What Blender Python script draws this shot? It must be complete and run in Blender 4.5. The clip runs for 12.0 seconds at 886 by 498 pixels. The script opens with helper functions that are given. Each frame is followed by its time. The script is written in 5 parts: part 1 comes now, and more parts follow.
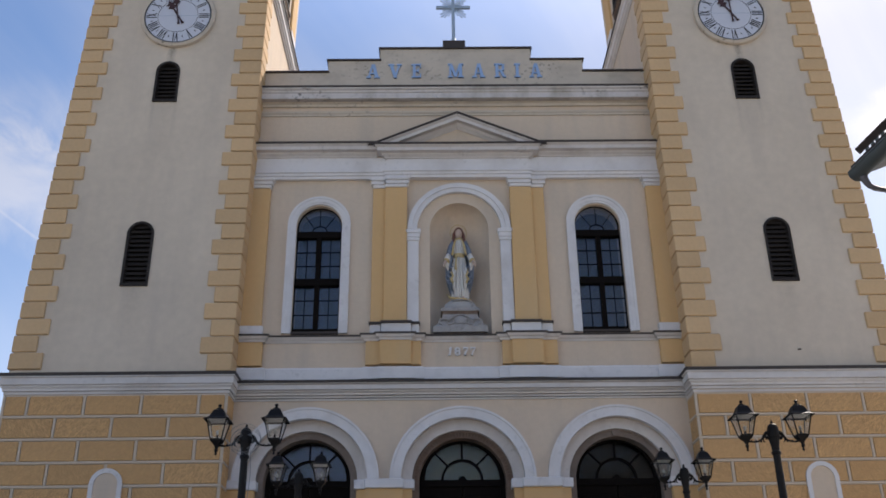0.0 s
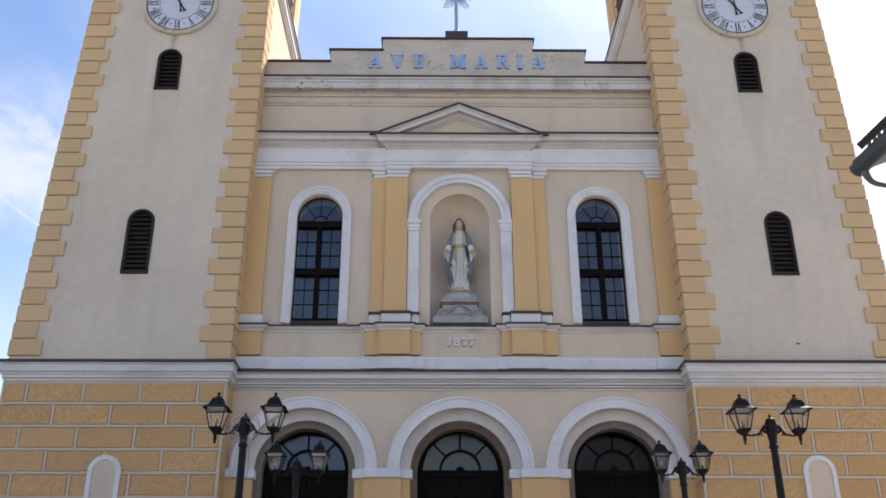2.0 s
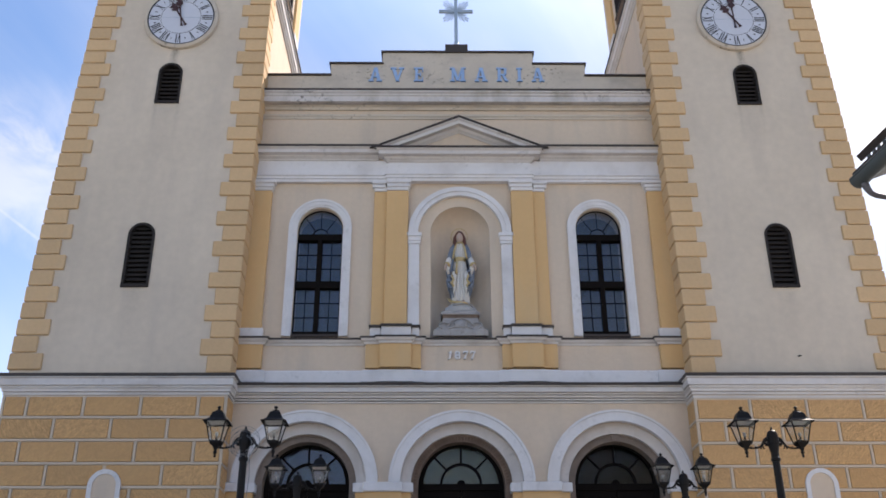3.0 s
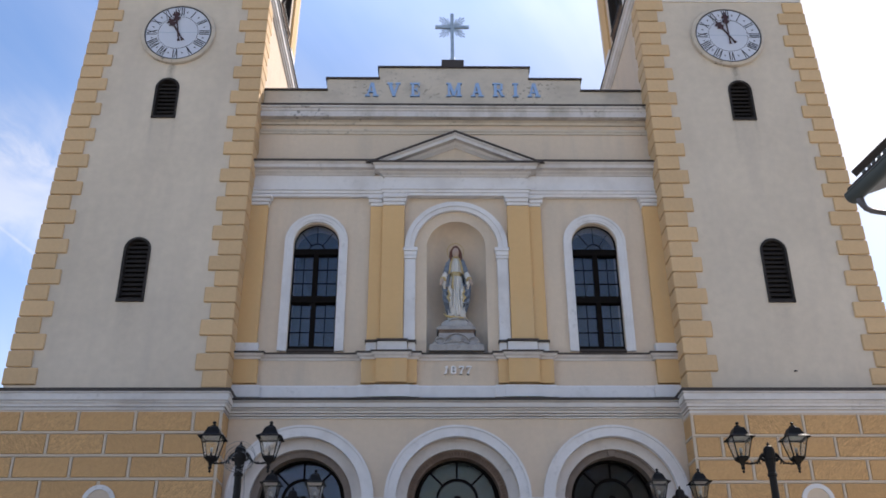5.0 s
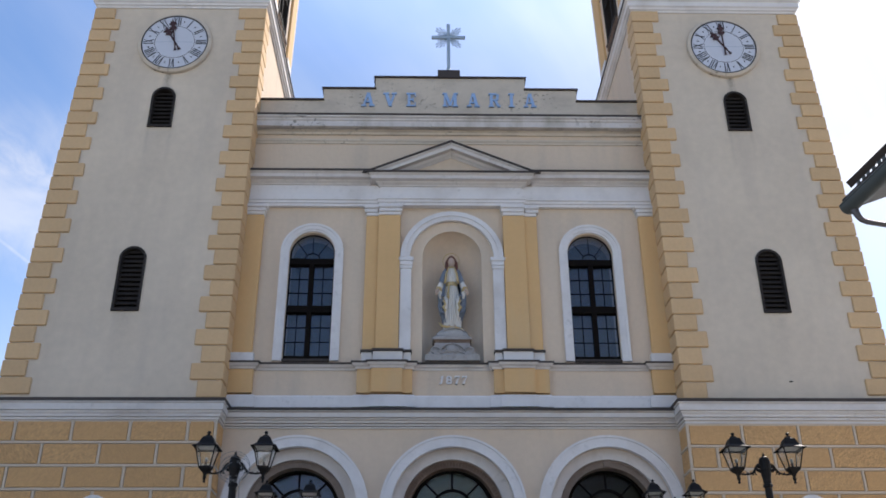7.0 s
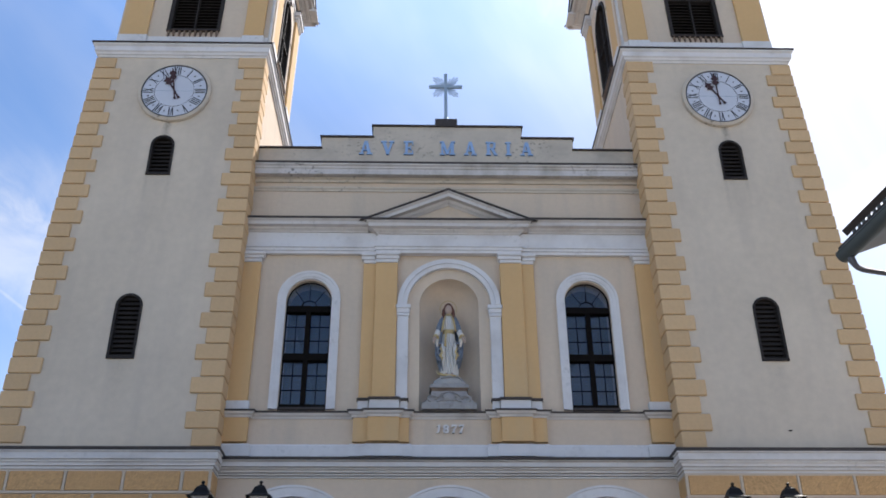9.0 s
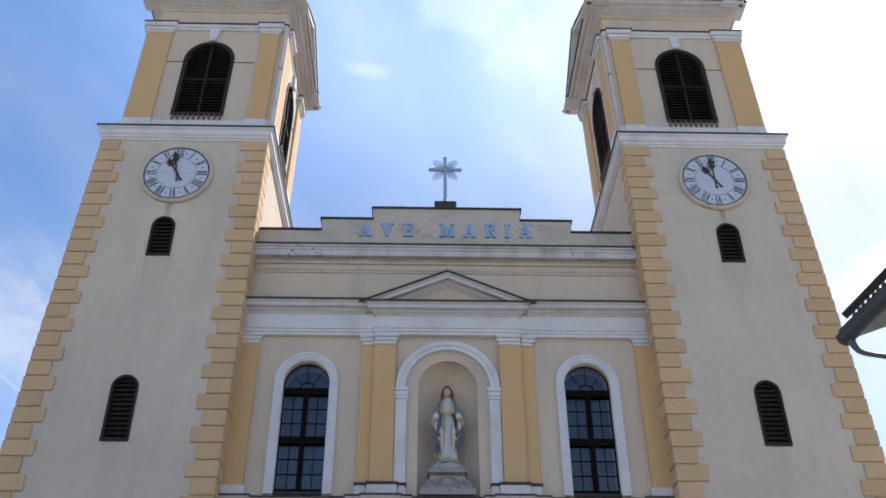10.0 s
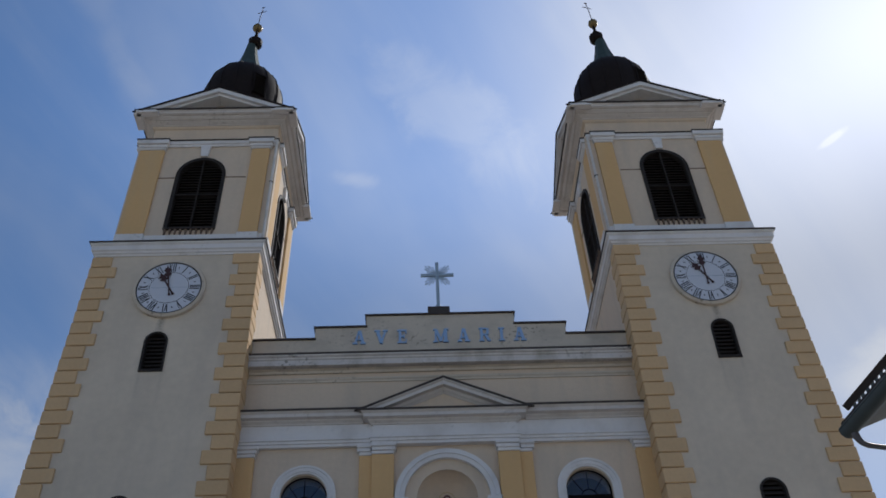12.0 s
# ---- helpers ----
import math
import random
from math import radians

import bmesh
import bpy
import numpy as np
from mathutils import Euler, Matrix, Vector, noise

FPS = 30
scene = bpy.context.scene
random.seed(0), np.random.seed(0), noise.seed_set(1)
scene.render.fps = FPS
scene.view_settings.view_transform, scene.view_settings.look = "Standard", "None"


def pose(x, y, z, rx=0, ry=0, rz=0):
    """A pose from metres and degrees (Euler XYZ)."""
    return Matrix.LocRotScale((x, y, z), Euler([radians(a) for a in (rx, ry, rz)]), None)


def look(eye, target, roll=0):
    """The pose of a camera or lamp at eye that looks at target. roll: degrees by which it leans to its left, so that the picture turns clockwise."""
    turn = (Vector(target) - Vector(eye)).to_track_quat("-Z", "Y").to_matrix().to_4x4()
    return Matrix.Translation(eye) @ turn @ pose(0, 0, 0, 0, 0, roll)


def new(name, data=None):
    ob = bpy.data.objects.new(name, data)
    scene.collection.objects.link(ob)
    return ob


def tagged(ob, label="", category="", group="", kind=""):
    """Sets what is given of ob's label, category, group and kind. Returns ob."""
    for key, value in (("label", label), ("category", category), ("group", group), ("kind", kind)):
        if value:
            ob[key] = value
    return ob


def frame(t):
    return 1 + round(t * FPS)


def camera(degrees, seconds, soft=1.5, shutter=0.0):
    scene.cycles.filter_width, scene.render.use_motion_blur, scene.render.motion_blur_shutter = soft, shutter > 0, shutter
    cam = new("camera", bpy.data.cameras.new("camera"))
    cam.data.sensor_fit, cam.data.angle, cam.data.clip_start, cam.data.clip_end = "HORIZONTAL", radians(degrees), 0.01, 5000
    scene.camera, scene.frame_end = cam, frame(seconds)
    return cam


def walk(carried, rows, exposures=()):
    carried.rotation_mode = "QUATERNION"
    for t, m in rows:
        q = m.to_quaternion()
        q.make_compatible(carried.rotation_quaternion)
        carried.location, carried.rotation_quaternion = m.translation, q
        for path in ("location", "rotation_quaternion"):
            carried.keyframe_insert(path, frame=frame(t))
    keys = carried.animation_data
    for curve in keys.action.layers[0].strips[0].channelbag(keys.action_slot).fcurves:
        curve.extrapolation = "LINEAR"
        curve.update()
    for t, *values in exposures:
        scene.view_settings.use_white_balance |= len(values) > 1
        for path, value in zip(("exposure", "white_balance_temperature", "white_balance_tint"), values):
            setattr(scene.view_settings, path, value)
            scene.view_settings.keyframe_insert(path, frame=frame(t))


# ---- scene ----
# ------------------------------------------------------------ camera
EX, EY, EZ = -0.637, -20.0, 1.6
cam = camera(50.03, 12.0, soft=1.7)
walk(cam, [
    (0, pose(EX, EY, EZ, 115.112, 0.672, -0.414)),
    (0.5, pose(EX, EY, EZ, 114.556, 0.795, -0.392)),
    (1, pose(EX, EY, EZ, 114.369, 0.153, -0.610)),
    (1.5, pose(EX, EY, EZ, 114.479, 0.144, -0.632)),
    (2, pose(EX, EY, EZ, 114.553, 0.111, -0.649)),
    (2.5, pose(EX, EY, EZ, 114.951, 0.157, -0.568)),
    (3, pose(EX, EY, EZ, 115.330, 0.221, -0.572)),
    (3.5, pose(EX, EY, EZ, 115.698, 0.314, -0.452)),
    (5.5, pose(EX, EY, EZ, 116.290, 0.269, -1.012)),
    (6, pose(EX, EY, EZ, 116.381, 0.298, -1.164)),
    (6.5, pose(EX, EY, EZ, 116.542, 0.338, -1.147)),
    (7, pose(EX, EY, EZ, 116.813, 0.267, -1.094)),
    (9, pose(EX, EY, EZ, 119.681, 0.294, -1.277)),
    (9.5, pose(EX, EY, EZ, 120.743, 0.543, -1.183)),
    (10, pose(EX, EY, EZ, 124.599, 0.163, -1.428)),
    (10.5, pose(EX, EY, EZ, 126.992, 0.190, -1.545)),
    (11, pose(EX, EY, EZ, 128.627, 1.195, -1.122)),
    (11.5, pose(EX, EY, EZ, 129.551, 1.583, -0.911)),
    (12, pose(EX, EY, EZ, 130.959, 2.033, -0.512)),
], exposures=[(0.0, 0.32, 6800, 15), (0.5, 0.69, 6800, 15), (1.0, 0.82, 6850, 15), (3.5, 0.72, 6800, 15), (6.5, 0.56, 6520, 13), (9.5, 0.55, 6300, 12), (10.5, 0.14, 6200, 11), (11.5, -0.37, 6170, 10), (12.0, -0.52, 6150, 10)])

# ------------------------------------------------------------ light
SUN_EL, SUN_AZ = 44.5, 42.0  # degrees up, and to the right of the church's axis
world = bpy.data.worlds.new("sky")
scene.world = world
world.use_nodes = True
wn, wl = world.node_tree.nodes, world.node_tree.links
wn.clear()
sky = wn.new("ShaderNodeTexSky")
sky.sky_type = "NISHITA"
sky.sun_disc = False
sky.sun_elevation = radians(SUN_EL)
sky.sun_rotation = radians(SUN_AZ)
sky.air_density, sky.dust_density, sky.ozone_density = 1.0, 0.4, 4.0
coord = wn.new("ShaderNodeTexCoord")
_a, _e = radians(SUN_AZ), radians(SUN_EL)
SUN_DIR = Vector((math.sin(_a) * math.cos(_e), math.cos(_a) * math.cos(_e), math.sin(_e)))


def sky_math(op, a, b, clamp=False):
    n = wn.new("ShaderNodeMath")
    n.operation, n.use_clamp = op, clamp
    for i, v in enumerate((a, b)):
        if isinstance(v, (int, float)):
            n.inputs[i].default_value = v
        else:
            wl.new(v, n.inputs[i])
    return n.outputs[0]


def sky_ramp(value, f0, f1, t0, t1):
    n = wn.new("ShaderNodeMapRange")
    n.interpolation_type = "SMOOTHSTEP"
    wl.new(value, n.inputs["Value"])
    for k, v in (("From Min", f0), ("From Max", f1), ("To Min", t0), ("To Max", t1)):
        n.inputs[k].default_value = v
    return n.outputs["Result"]


def sky_dot(d):
    n = wn.new("ShaderNodeVectorMath")
    n.operation = "DOT_PRODUCT"
    wl.new(coord.outputs["Generated"], n.inputs[0])
    n.inputs[1].default_value = d
    return n.outputs["Value"]


def sky_noise(vector, scale, detail, rough, warp):
    n = wn.new("ShaderNodeTexNoise")
    wl.new(vector, n.inputs["Vector"])
    for k, v in (("Scale", scale), ("Detail", detail), ("Roughness", rough), ("Distortion", warp)):
        n.inputs[k].default_value = v
    return n.outputs["Fac"]


near_sun = sky_dot(SUN_DIR)
side = wn.new("ShaderNodeSeparateXYZ")
wl.new(coord.outputs["Generated"], side.inputs[0])
# cirrus drawn out along one wind direction
WIND = Vector((0.55, 0.52, -0.62)).normalized()
ACROSS = WIND.cross(Vector((0, 0.68, 0.73))).normalized()
combed = wn.new("ShaderNodeCombineXYZ")
for i, (d, k) in enumerate(((WIND, 0.9), (ACROSS, 4.2), (WIND.cross(ACROSS), 2.0))):
    wl.new(sky_dot(d * k), combed.inputs[i])
cirrus = sky_noise(combed.outputs[0], 1.6, 7.0, 0.52, 0.5)
billow = sky_noise(coord.outputs["Generated"], 13.0, 7.0, 0.6, 0.6)
broad = sky_noise(coord.outputs["Generated"], 3.0, 4.0, 0.5, 0.4)
veil = sky_math("ADD", sky_ramp(cirrus, 0.40, 0.74, 0.08, 0.29), sky_ramp(broad, 0.42, 0.70, 0.0, 0.14))
# the veil thickens towards the sun and a little towards the horizon
veil = sky_math("ADD", veil, sky_ramp(near_sun, 0.58, 0.93, 0.0, 0.10))
veil = sky_math("ADD", veil, sky_ramp(near_sun, 0.88, 0.985, 0.0, 0.42))
veil = sky_math("ADD", veil, sky_ramp(side.outputs["Z"], 0.36, 0.60, 0.14, 0.0))


def cloudlet(d, size, amount, tilt=0.0, ragged=0.9):
    """A soft cloud towards d: half width and half height as parts of the sky's radius, tilt in degrees."""
    d = Vector(d).normalized()
    right = d.cross(Vector((0, 0, 1))).normalized()
    up = right.cross(d)
    c, k = math.cos(radians(tilt)), math.sin(radians(tilt))
    right, up = right * c + up * k, up * c - right * k
    m = wn.new("ShaderNodeMapping")
    m.vector_type = "TEXTURE"
    m.inputs["Location"].default_value = d
    m.inputs["Rotation"].default_value = Matrix((right, d, up)).transposed().to_euler()
    m.inputs["Scale"].default_value = (size[0], 0.3, size[1])
    wl.new(coord.outputs["Generated"], m.inputs["Vector"])
    ln = wn.new("ShaderNodeVectorMath")
    ln.operation = "LENGTH"
    wl.new(m.outputs["Vector"], ln.inputs[0])
    edge = sky_math("ADD", ln.outputs["Value"], sky_math("MULTIPLY", sky_math("SUBTRACT", billow, 0.5), ragged * 2))
    return sky_ramp(edge, 0.1, 1.1, amount, 0.0)


for args in (
    ((-0.43, 0.79, 0.45), (0.22, 0.06), 0.48, 4, 1.0),
    ((-0.30, 0.81, 0.50), (0.14, 0.05), 0.35, -6, 1.0),
    ((-0.060, 0.703, 0.709), (0.040, 0.011), 0.19, -8, 2.0),
    ((-0.118, 0.700, 0.704), (0.014, 0.026), 0.2, 0, 1.6),
    ((0.05, 0.66, 0.75), (0.12, 0.05), 0.22, -38, 1.2),
    ((-0.30, 0.54, 0.79), (0.16, 0.022), 0.13, -48, 1.0),
    ((0.46, 0.74, 0.50), (0.12, 0.035), 0.40, 8, 1.0),
    ((0.405, 0.620, 0.668), (0.019, 0.005), 0.6, 14, 0.4),
    ((-0.394, 0.822, 0.411), (0.045, 0.0022), 0.17, -29, 0.3),
):
    veil = sky_math("ADD", veil, cloudlet(*args))
mixc = wn.new("ShaderNodeMix")
mixc.data_type = "RGBA"
for slot, sat, val in ((6, 1.15, 1.14), (7, 0.22, 1.36)):
    tone = wn.new("ShaderNodeHueSaturation")
    tone.inputs["Saturation"].default_value, tone.inputs["Value"].default_value = sat, val
    wl.new(sky.outputs["Color"], tone.inputs["Color"])
    wl.new(tone.outputs["Color"], mixc.inputs[slot])
wl.new(sky_math("ADD", veil, 0.0, True), mixc.inputs[0])
# the sky over the church brightens upwards, less so away from the sun
lift = sky_math("MULTIPLY", sky_ramp(side.outputs["Z"], 0.56, 0.74, -0.022, 0.06), sky_ramp(side.outputs["Y"], 0.1, 0.5, 0.0, 1.0))
lift = sky_math("MULTIPLY", lift, sky_ramp(near_sun, 0.58, 0.88, 0.3, 1.0))
strength = sky_math("MULTIPLY", sky_math("ADD", lift, 0.128), sky_ramp(near_sun, 0.91, 0.985, 1.0, 0.84))
back = wn.new("ShaderNodeBackground")
wout = wn.new("ShaderNodeOutputWorld")
wl.new(strength, back.inputs["Strength"])
wl.new(mixc.outputs[2], back.inputs["Color"])
wl.new(back.outputs["Background"], wout.inputs["Surface"])

sun = new("sun", bpy.data.lights.new("sun", "SUN"))
sun.data.energy, sun.data.angle, sun.data.color = 4.0, radians(0.5), (1.0, 0.95, 0.87)
sun.matrix_world = look(SUN_DIR * 60, (0, 0, 0))


# ------------------------------------------------------------ materials
def material(name, colour, rough=0.8, metal=0.0, vary=0.08, grain=9.0, patch=0.7, bump=0.15, bump_scale=60.0,
             stain=None, stain_amount=0.0, stain_scale=(1.2, 1.2, 0.35), per_piece=0.0, spec=0.4, hatch=0.0, speck=0.0, streaks=()):
    m = bpy.data.materials.new(name)
    m.use_nodes = True
    n, l = m.node_tree.nodes, m.node_tree.links
    b = n["Principled BSDF"]
    b.inputs["Roughness"].default_value, b.inputs["Metallic"].default_value = rough, metal
    b.inputs["Specular IOR Level"].default_value = spec
    co = n.new("ShaderNodeTexCoord")

    def tex(scale, detail=4.0, mapped=None):
        t = n.new("ShaderNodeTexNoise")
        t.inputs["Scale"].default_value, t.inputs["Detail"].default_value = scale, detail
        if mapped:
            mp = n.new("ShaderNodeMapping")
            mp.inputs["Scale"].default_value = mapped
            l.new(co.outputs["Object"], mp.inputs["Vector"])
            l.new(mp.outputs["Vector"], t.inputs["Vector"])
        else:
            l.new(co.outputs["Object"], t.inputs["Vector"])
        return t.outputs["Fac"]

    def math_(op, a, c):
        k = n.new("ShaderNodeMath")
        k.operation = op
        for i, v in enumerate((a, c)):
            if isinstance(v, (int, float)):
                k.inputs[i].default_value = v
            else:
                l.new(v, k.inputs[i])
        return k.outputs[0]

    a = math_("MULTIPLY", math_("SUBTRACT", tex(grain), 0.5), vary * 2.2)
    c = math_("MULTIPLY", math_("SUBTRACT", tex(patch, 5), 0.5), vary * 3.4)
    value = math_("ADD", math_("ADD", a, c), 1.0)
    if per_piece:
        info = n.new("ShaderNodeObjectInfo")
        value = math_("ADD", value, math_("MULTIPLY", math_("SUBTRACT", info.outputs["Random"], 0.5), per_piece))
    if hatch:
        info2 = n.new("ShaderNodeObjectInfo")
        rot = n.new("ShaderNodeVectorRotate")
        rot.rotation_type = "Y_AXIS"
        apart = n.new("ShaderNodeVectorMath")  # each piece takes its own stretch of the pattern
        apart.operation = "ADD"
        l.new(co.outputs["Object"], apart.inputs[0])
        l.new(math_("MULTIPLY", info2.outputs["Random"], 23.0), apart.inputs[1])
        l.new(apart.outputs["Vector"], rot.inputs["Vector"])
        l.new(math_("ADD", math_("ADD", math_("MULTIPLY", math_("GREATER_THAN", info2.outputs["Random"], 0.4), 1.57), 0.55), math_("MULTIPLY", info2.outputs["Random"], 0.35)), rot.inputs["Angle"])
        mp2 = n.new("ShaderNodeMapping")
        mp2.inputs["Scale"].default_value = (72.0, 30.0, 13.0)
        l.new(rot.outputs["Vector"], mp2.inputs["Vector"])
        sc = n.new("ShaderNodeTexNoise")
        sc.inputs["Scale"].default_value, sc.inputs["Detail"].default_value = 1.0, 3.0
        sc.inputs["Distortion"].default_value = 1.4
        l.new(mp2.outputs["Vector"], sc.inputs["Vector"])
        value = math_("ADD", value, math_("MULTIPLY", math_("MULTIPLY", math_("SUBTRACT", sc.outputs["Fac"], 0.5), hatch * 2), math_("ADD", math_("FRACT", math_("MULTIPLY", info2.outputs["Random"], 7.3), 0), 0.25)))
    hsv = n.new("ShaderNodeHueSaturation")
    hsv.inputs["Color"].default_value = (*colour, 1)
    l.new(value, hsv.inputs["Value"])
    out = hsv.outputs["Color"]
    if stain:
        ramp = n.new("ShaderNodeMapRange")
        ramp.inputs["From Min"].default_value, ramp.inputs["From Max"].default_value = 0.5, 0.78
        ramp.inputs["To Max"].default_value = stain_amount
        l.new(tex(1.0, 7, stain_scale), ramp.inputs["Value"])
        mx = n.new("ShaderNodeMix")
        mx.data_type = "RGBA"
        mx.inputs[7].default_value = (*stain, 1)
        l.new(ramp.outputs["Result"], mx.inputs[0])
        l.new(out, mx.inputs[6])
        out = mx.outputs[2]
    if streaks:
        sep = n.new("ShaderNodeSeparateXYZ")
        l.new(co.outputs["Object"], sep.inputs[0])
        ax = math_("ABSOLUTE", sep.outputs["X"], 0)
        total = None
        for x, top, length, width, force in streaks:
            wob = math_("ADD", math_("SUBTRACT", ax, x), math_("MULTIPLY", math_("SUBTRACT", tex(3.0, 3), 0.5), width * 1.2))
            across = math_("SUBTRACT", 1.0, math_("MINIMUM", math_("DIVIDE", math_("ABSOLUTE", wob, 0), width), 1.0))
            down = math_("DIVIDE", math_("SUBTRACT", top, sep.outputs["Z"]), length)
            fade = math_("MULTIPLY", math_("MAXIMUM", math_("SUBTRACT", 1.0, down), 0.0), math_("GREATER_THAN", down, 0.0))
            one = math_("MULTIPLY", math_("MULTIPLY", across, fade), force)
            total = one if total is None else math_("MAXIMUM", total, one)
        mx = n.new("ShaderNodeMix")
        mx.data_type = "RGBA"
        mx.inputs[7].default_value = (0.14, 0.12, 0.10, 1)
        l.new(math_("MULTIPLY", math_("MULTIPLY", total, 1.0), tex(16.0, 5)), mx.inputs[0])
        l.new(out, mx.inputs[6])
        out = mx.outputs[2]
    if speck:
        fine, wide = n.new("ShaderNodeMapRange"), n.new("ShaderNodeMapRange")
        fine.inputs["From Min"].default_value, fine.inputs["From Max"].default_value = 0.56, 0.66
        wide.inputs["From Min"].default_value, wide.inputs["From Max"].default_value = 0.5, 0.68
        l.new(tex(10.0, 8), fine.inputs["Value"])
        l.new(tex(0.9, 3), wide.inputs["Value"])
        mx = n.new("ShaderNodeMix")
        mx.data_type = "RGBA"
        mx.inputs[7].default_value = (0.085, 0.075, 0.06, 1)
        l.new(math_("MULTIPLY", math_("MULTIPLY", fine.outputs["Result"], wide.outputs["Result"]), speck), mx.inputs[0])
        l.new(out, mx.inputs[6])
        out = mx.outputs[2]
    l.new(out, b.inputs["Base Color"])
    if bump:
        bp = n.new("ShaderNodeBump")
        bp.inputs["Strength"].default_value, bp.inputs["Distance"].default_value = bump, 0.02
        l.new(math_("ADD", tex(bump_scale, 6), math_("MULTIPLY", tex(bump_scale / 9, 4), 1.5)), bp.inputs["Height"])
        l.new(bp.outputs["Normal"], b.inputs["Normal"])
    return m


M = {}
M["plaster"] = material("cream_plaster", (0.65, 0.52, 0.392), 0.9, vary=0.055, patch=0.6, bump=0.3, stain=(0.42, 0.37, 0.31), stain_amount=0.45, stain_scale=(1.6, 1.6, 0.22))
M["towerwall"] = material("streaked_cream_plaster", (0.62, 0.522, 0.41), 0.9, vary=0.095, grain=5, patch=0.55, stain=(0.47, 0.40, 0.33), stain_amount=0.48, stain_scale=(1.6, 1.6, 0.22),
                          streaks=((7.08, 16.46, 0.8, 0.12, 1.7), (7.1, 14.7, 2.2, 0.30, 0.2), (7.25, 9.85, 1.4, 0.30, 0.3), (6.85, 14.7, 1.2, 0.09, 0.38), (7.38, 14.7, 1.0, 0.08, 0.38)))
M["attic"] = material("weathered_cream_plaster", (0.58, 0.50, 0.405), 0.9, vary=0.05, patch=0.9, stain=(0.30, 0.26, 0.22), stain_amount=0.62, stain_scale=(1.1, 1.1, 1.6), speck=0.75)
M["yellow"] = material("ochre_yellow_plaster", (0.66, 0.415, 0.19), 0.9, vary=0.04, patch=0.6, stain=(0.52, 0.42, 0.27), stain_amount=0.4, stain_scale=(1.6, 1.6, 0.3))
M["quoin"] = material("ochre_quoin_plaster", (0.62, 0.415, 0.225), 0.9, vary=0.08, per_piece=0.14, grain=14, stain=(0.45, 0.36, 0.26), stain_amount=0.4, stain_scale=(1.5, 1.5, 1.0))
M["block"] = material("brown_ochre_scratched_plaster", (0.565, 0.333, 0.147), 0.92, vary=0.08, per_piece=0.10, hatch=0.85, bump=0.6)
M["joint"] = material("pale_joint_plaster", (0.57, 0.46, 0.345), 0.9, vary=0.08, grain=16)
M["white"] = material("white_painted_plaster", (0.71, 0.68, 0.665), 0.85, vary=0.04, stain=(0.40, 0.36, 0.33), stain_amount=0.42, stain_scale=(1.5, 1.5, 1.2), speck=0.2)
M["offwhite"] = material("greyed_white_plaster", (0.63, 0.59, 0.555), 0.88, vary=0.06, stain=(0.36, 0.31, 0.27), stain_amount=0.5, stain_scale=(0.9, 0.9, 2.2), speck=0.15)
M["aged"] = material("aged_white_plaster", (0.62, 0.575, 0.54), 0.88, vary=0.06, stain=(0.33, 0.28, 0.24), stain_amount=0.5, stain_scale=(1.6, 1.6, 1.0), speck=0.25)
M["flash"] = material("dark_brown_sheet_metal", (0.05, 0.038, 0.032), 0.65, metal=0.0, vary=0.12, bump=0.05)
M["stone"] = material("grey_brown_stone", (0.20, 0.14, 0.105), 0.9, vary=0.3, patch=2.5, spec=0.2, bump=0.4)
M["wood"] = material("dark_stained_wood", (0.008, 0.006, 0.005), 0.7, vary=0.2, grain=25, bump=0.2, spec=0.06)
M["louvre"] = material("dark_brown_louvre_wood", (0.036, 0.030, 0.027), 0.75, vary=0.2, grain=25, bump=0.2, spec=0.15)
M["iron"] = material("black_painted_iron", (0.014, 0.012, 0.011), 0.5, spec=0.16, metal=0.0, vary=0.15, bump=0.1)
M["dome"] = material("black_sheet_metal", (0.020, 0.014, 0.012), 0.65, spec=0.08, metal=0.0, vary=0.25, patch=1.5, bump=0.1)
M["copper"] = material("dull_green_copper", (0.045, 0.065, 0.06), 0.6, spec=0.2, metal=0.0, vary=0.15)
M["gold"] = material("gilded_metal", (0.20, 0.14, 0.06), 0.5, metal=0.5, vary=0.08, bump=0.02)
M["blue"] = material("pale_blue_letter_paint", (0.29, 0.42, 0.64), 0.6, vary=0.1, grain=25)
M["grey"] = material("grey_painted_steel", (0.33, 0.41, 0.49), 0.55, metal=0.2, vary=0.06)
M["dial"] = material("white_clock_enamel", (0.58, 0.59, 0.64), 0.5, vary=0.03)
M["mark"] = material("black_numeral_paint", (0.03, 0.03, 0.035), 0.6, vary=0.1)
M["pointer"] = material("dark_red_pointer_paint", (0.055, 0.022, 0.02), 0.55, vary=0.1)
M["pave"] = material("grey_paving", (0.36, 0.325, 0.275), 0.9, vary=0.12, patch=0.25, bump=0.4, bump_scale=20)
M["tile"] = material("dark_brown_tile", (0.06, 0.047, 0.04), 0.8, vary=0.15, per_piece=0.2)
M["render"] = material("pale_house_plaster", (0.60, 0.58, 0.54), 0.9, vary=0.04)
M["gutter"] = material("dark_brown_gutter_metal", (0.085, 0.10, 0.10), 0.5, metal=0.2, vary=0.1)
M["pipe"] = material("grey_brown_pipe", (0.15, 0.14, 0.145), 0.5, metal=0.2, vary=0.08)
M["mossy"] = material("mossy_aged_plaster", (0.60, 0.56, 0.535), 0.9, vary=0.07, stain=(0.22, 0.20, 0.15), stain_amount=0.6, stain_scale=(2.4, 2.4, 1.2), speck=0.8)
M["carved"] = material("weathered_carved_stone", (0.17, 0.115, 0.085), 0.9, vary=0.3, grain=22, patch=2.5, spec=0.2, bump=0.5)
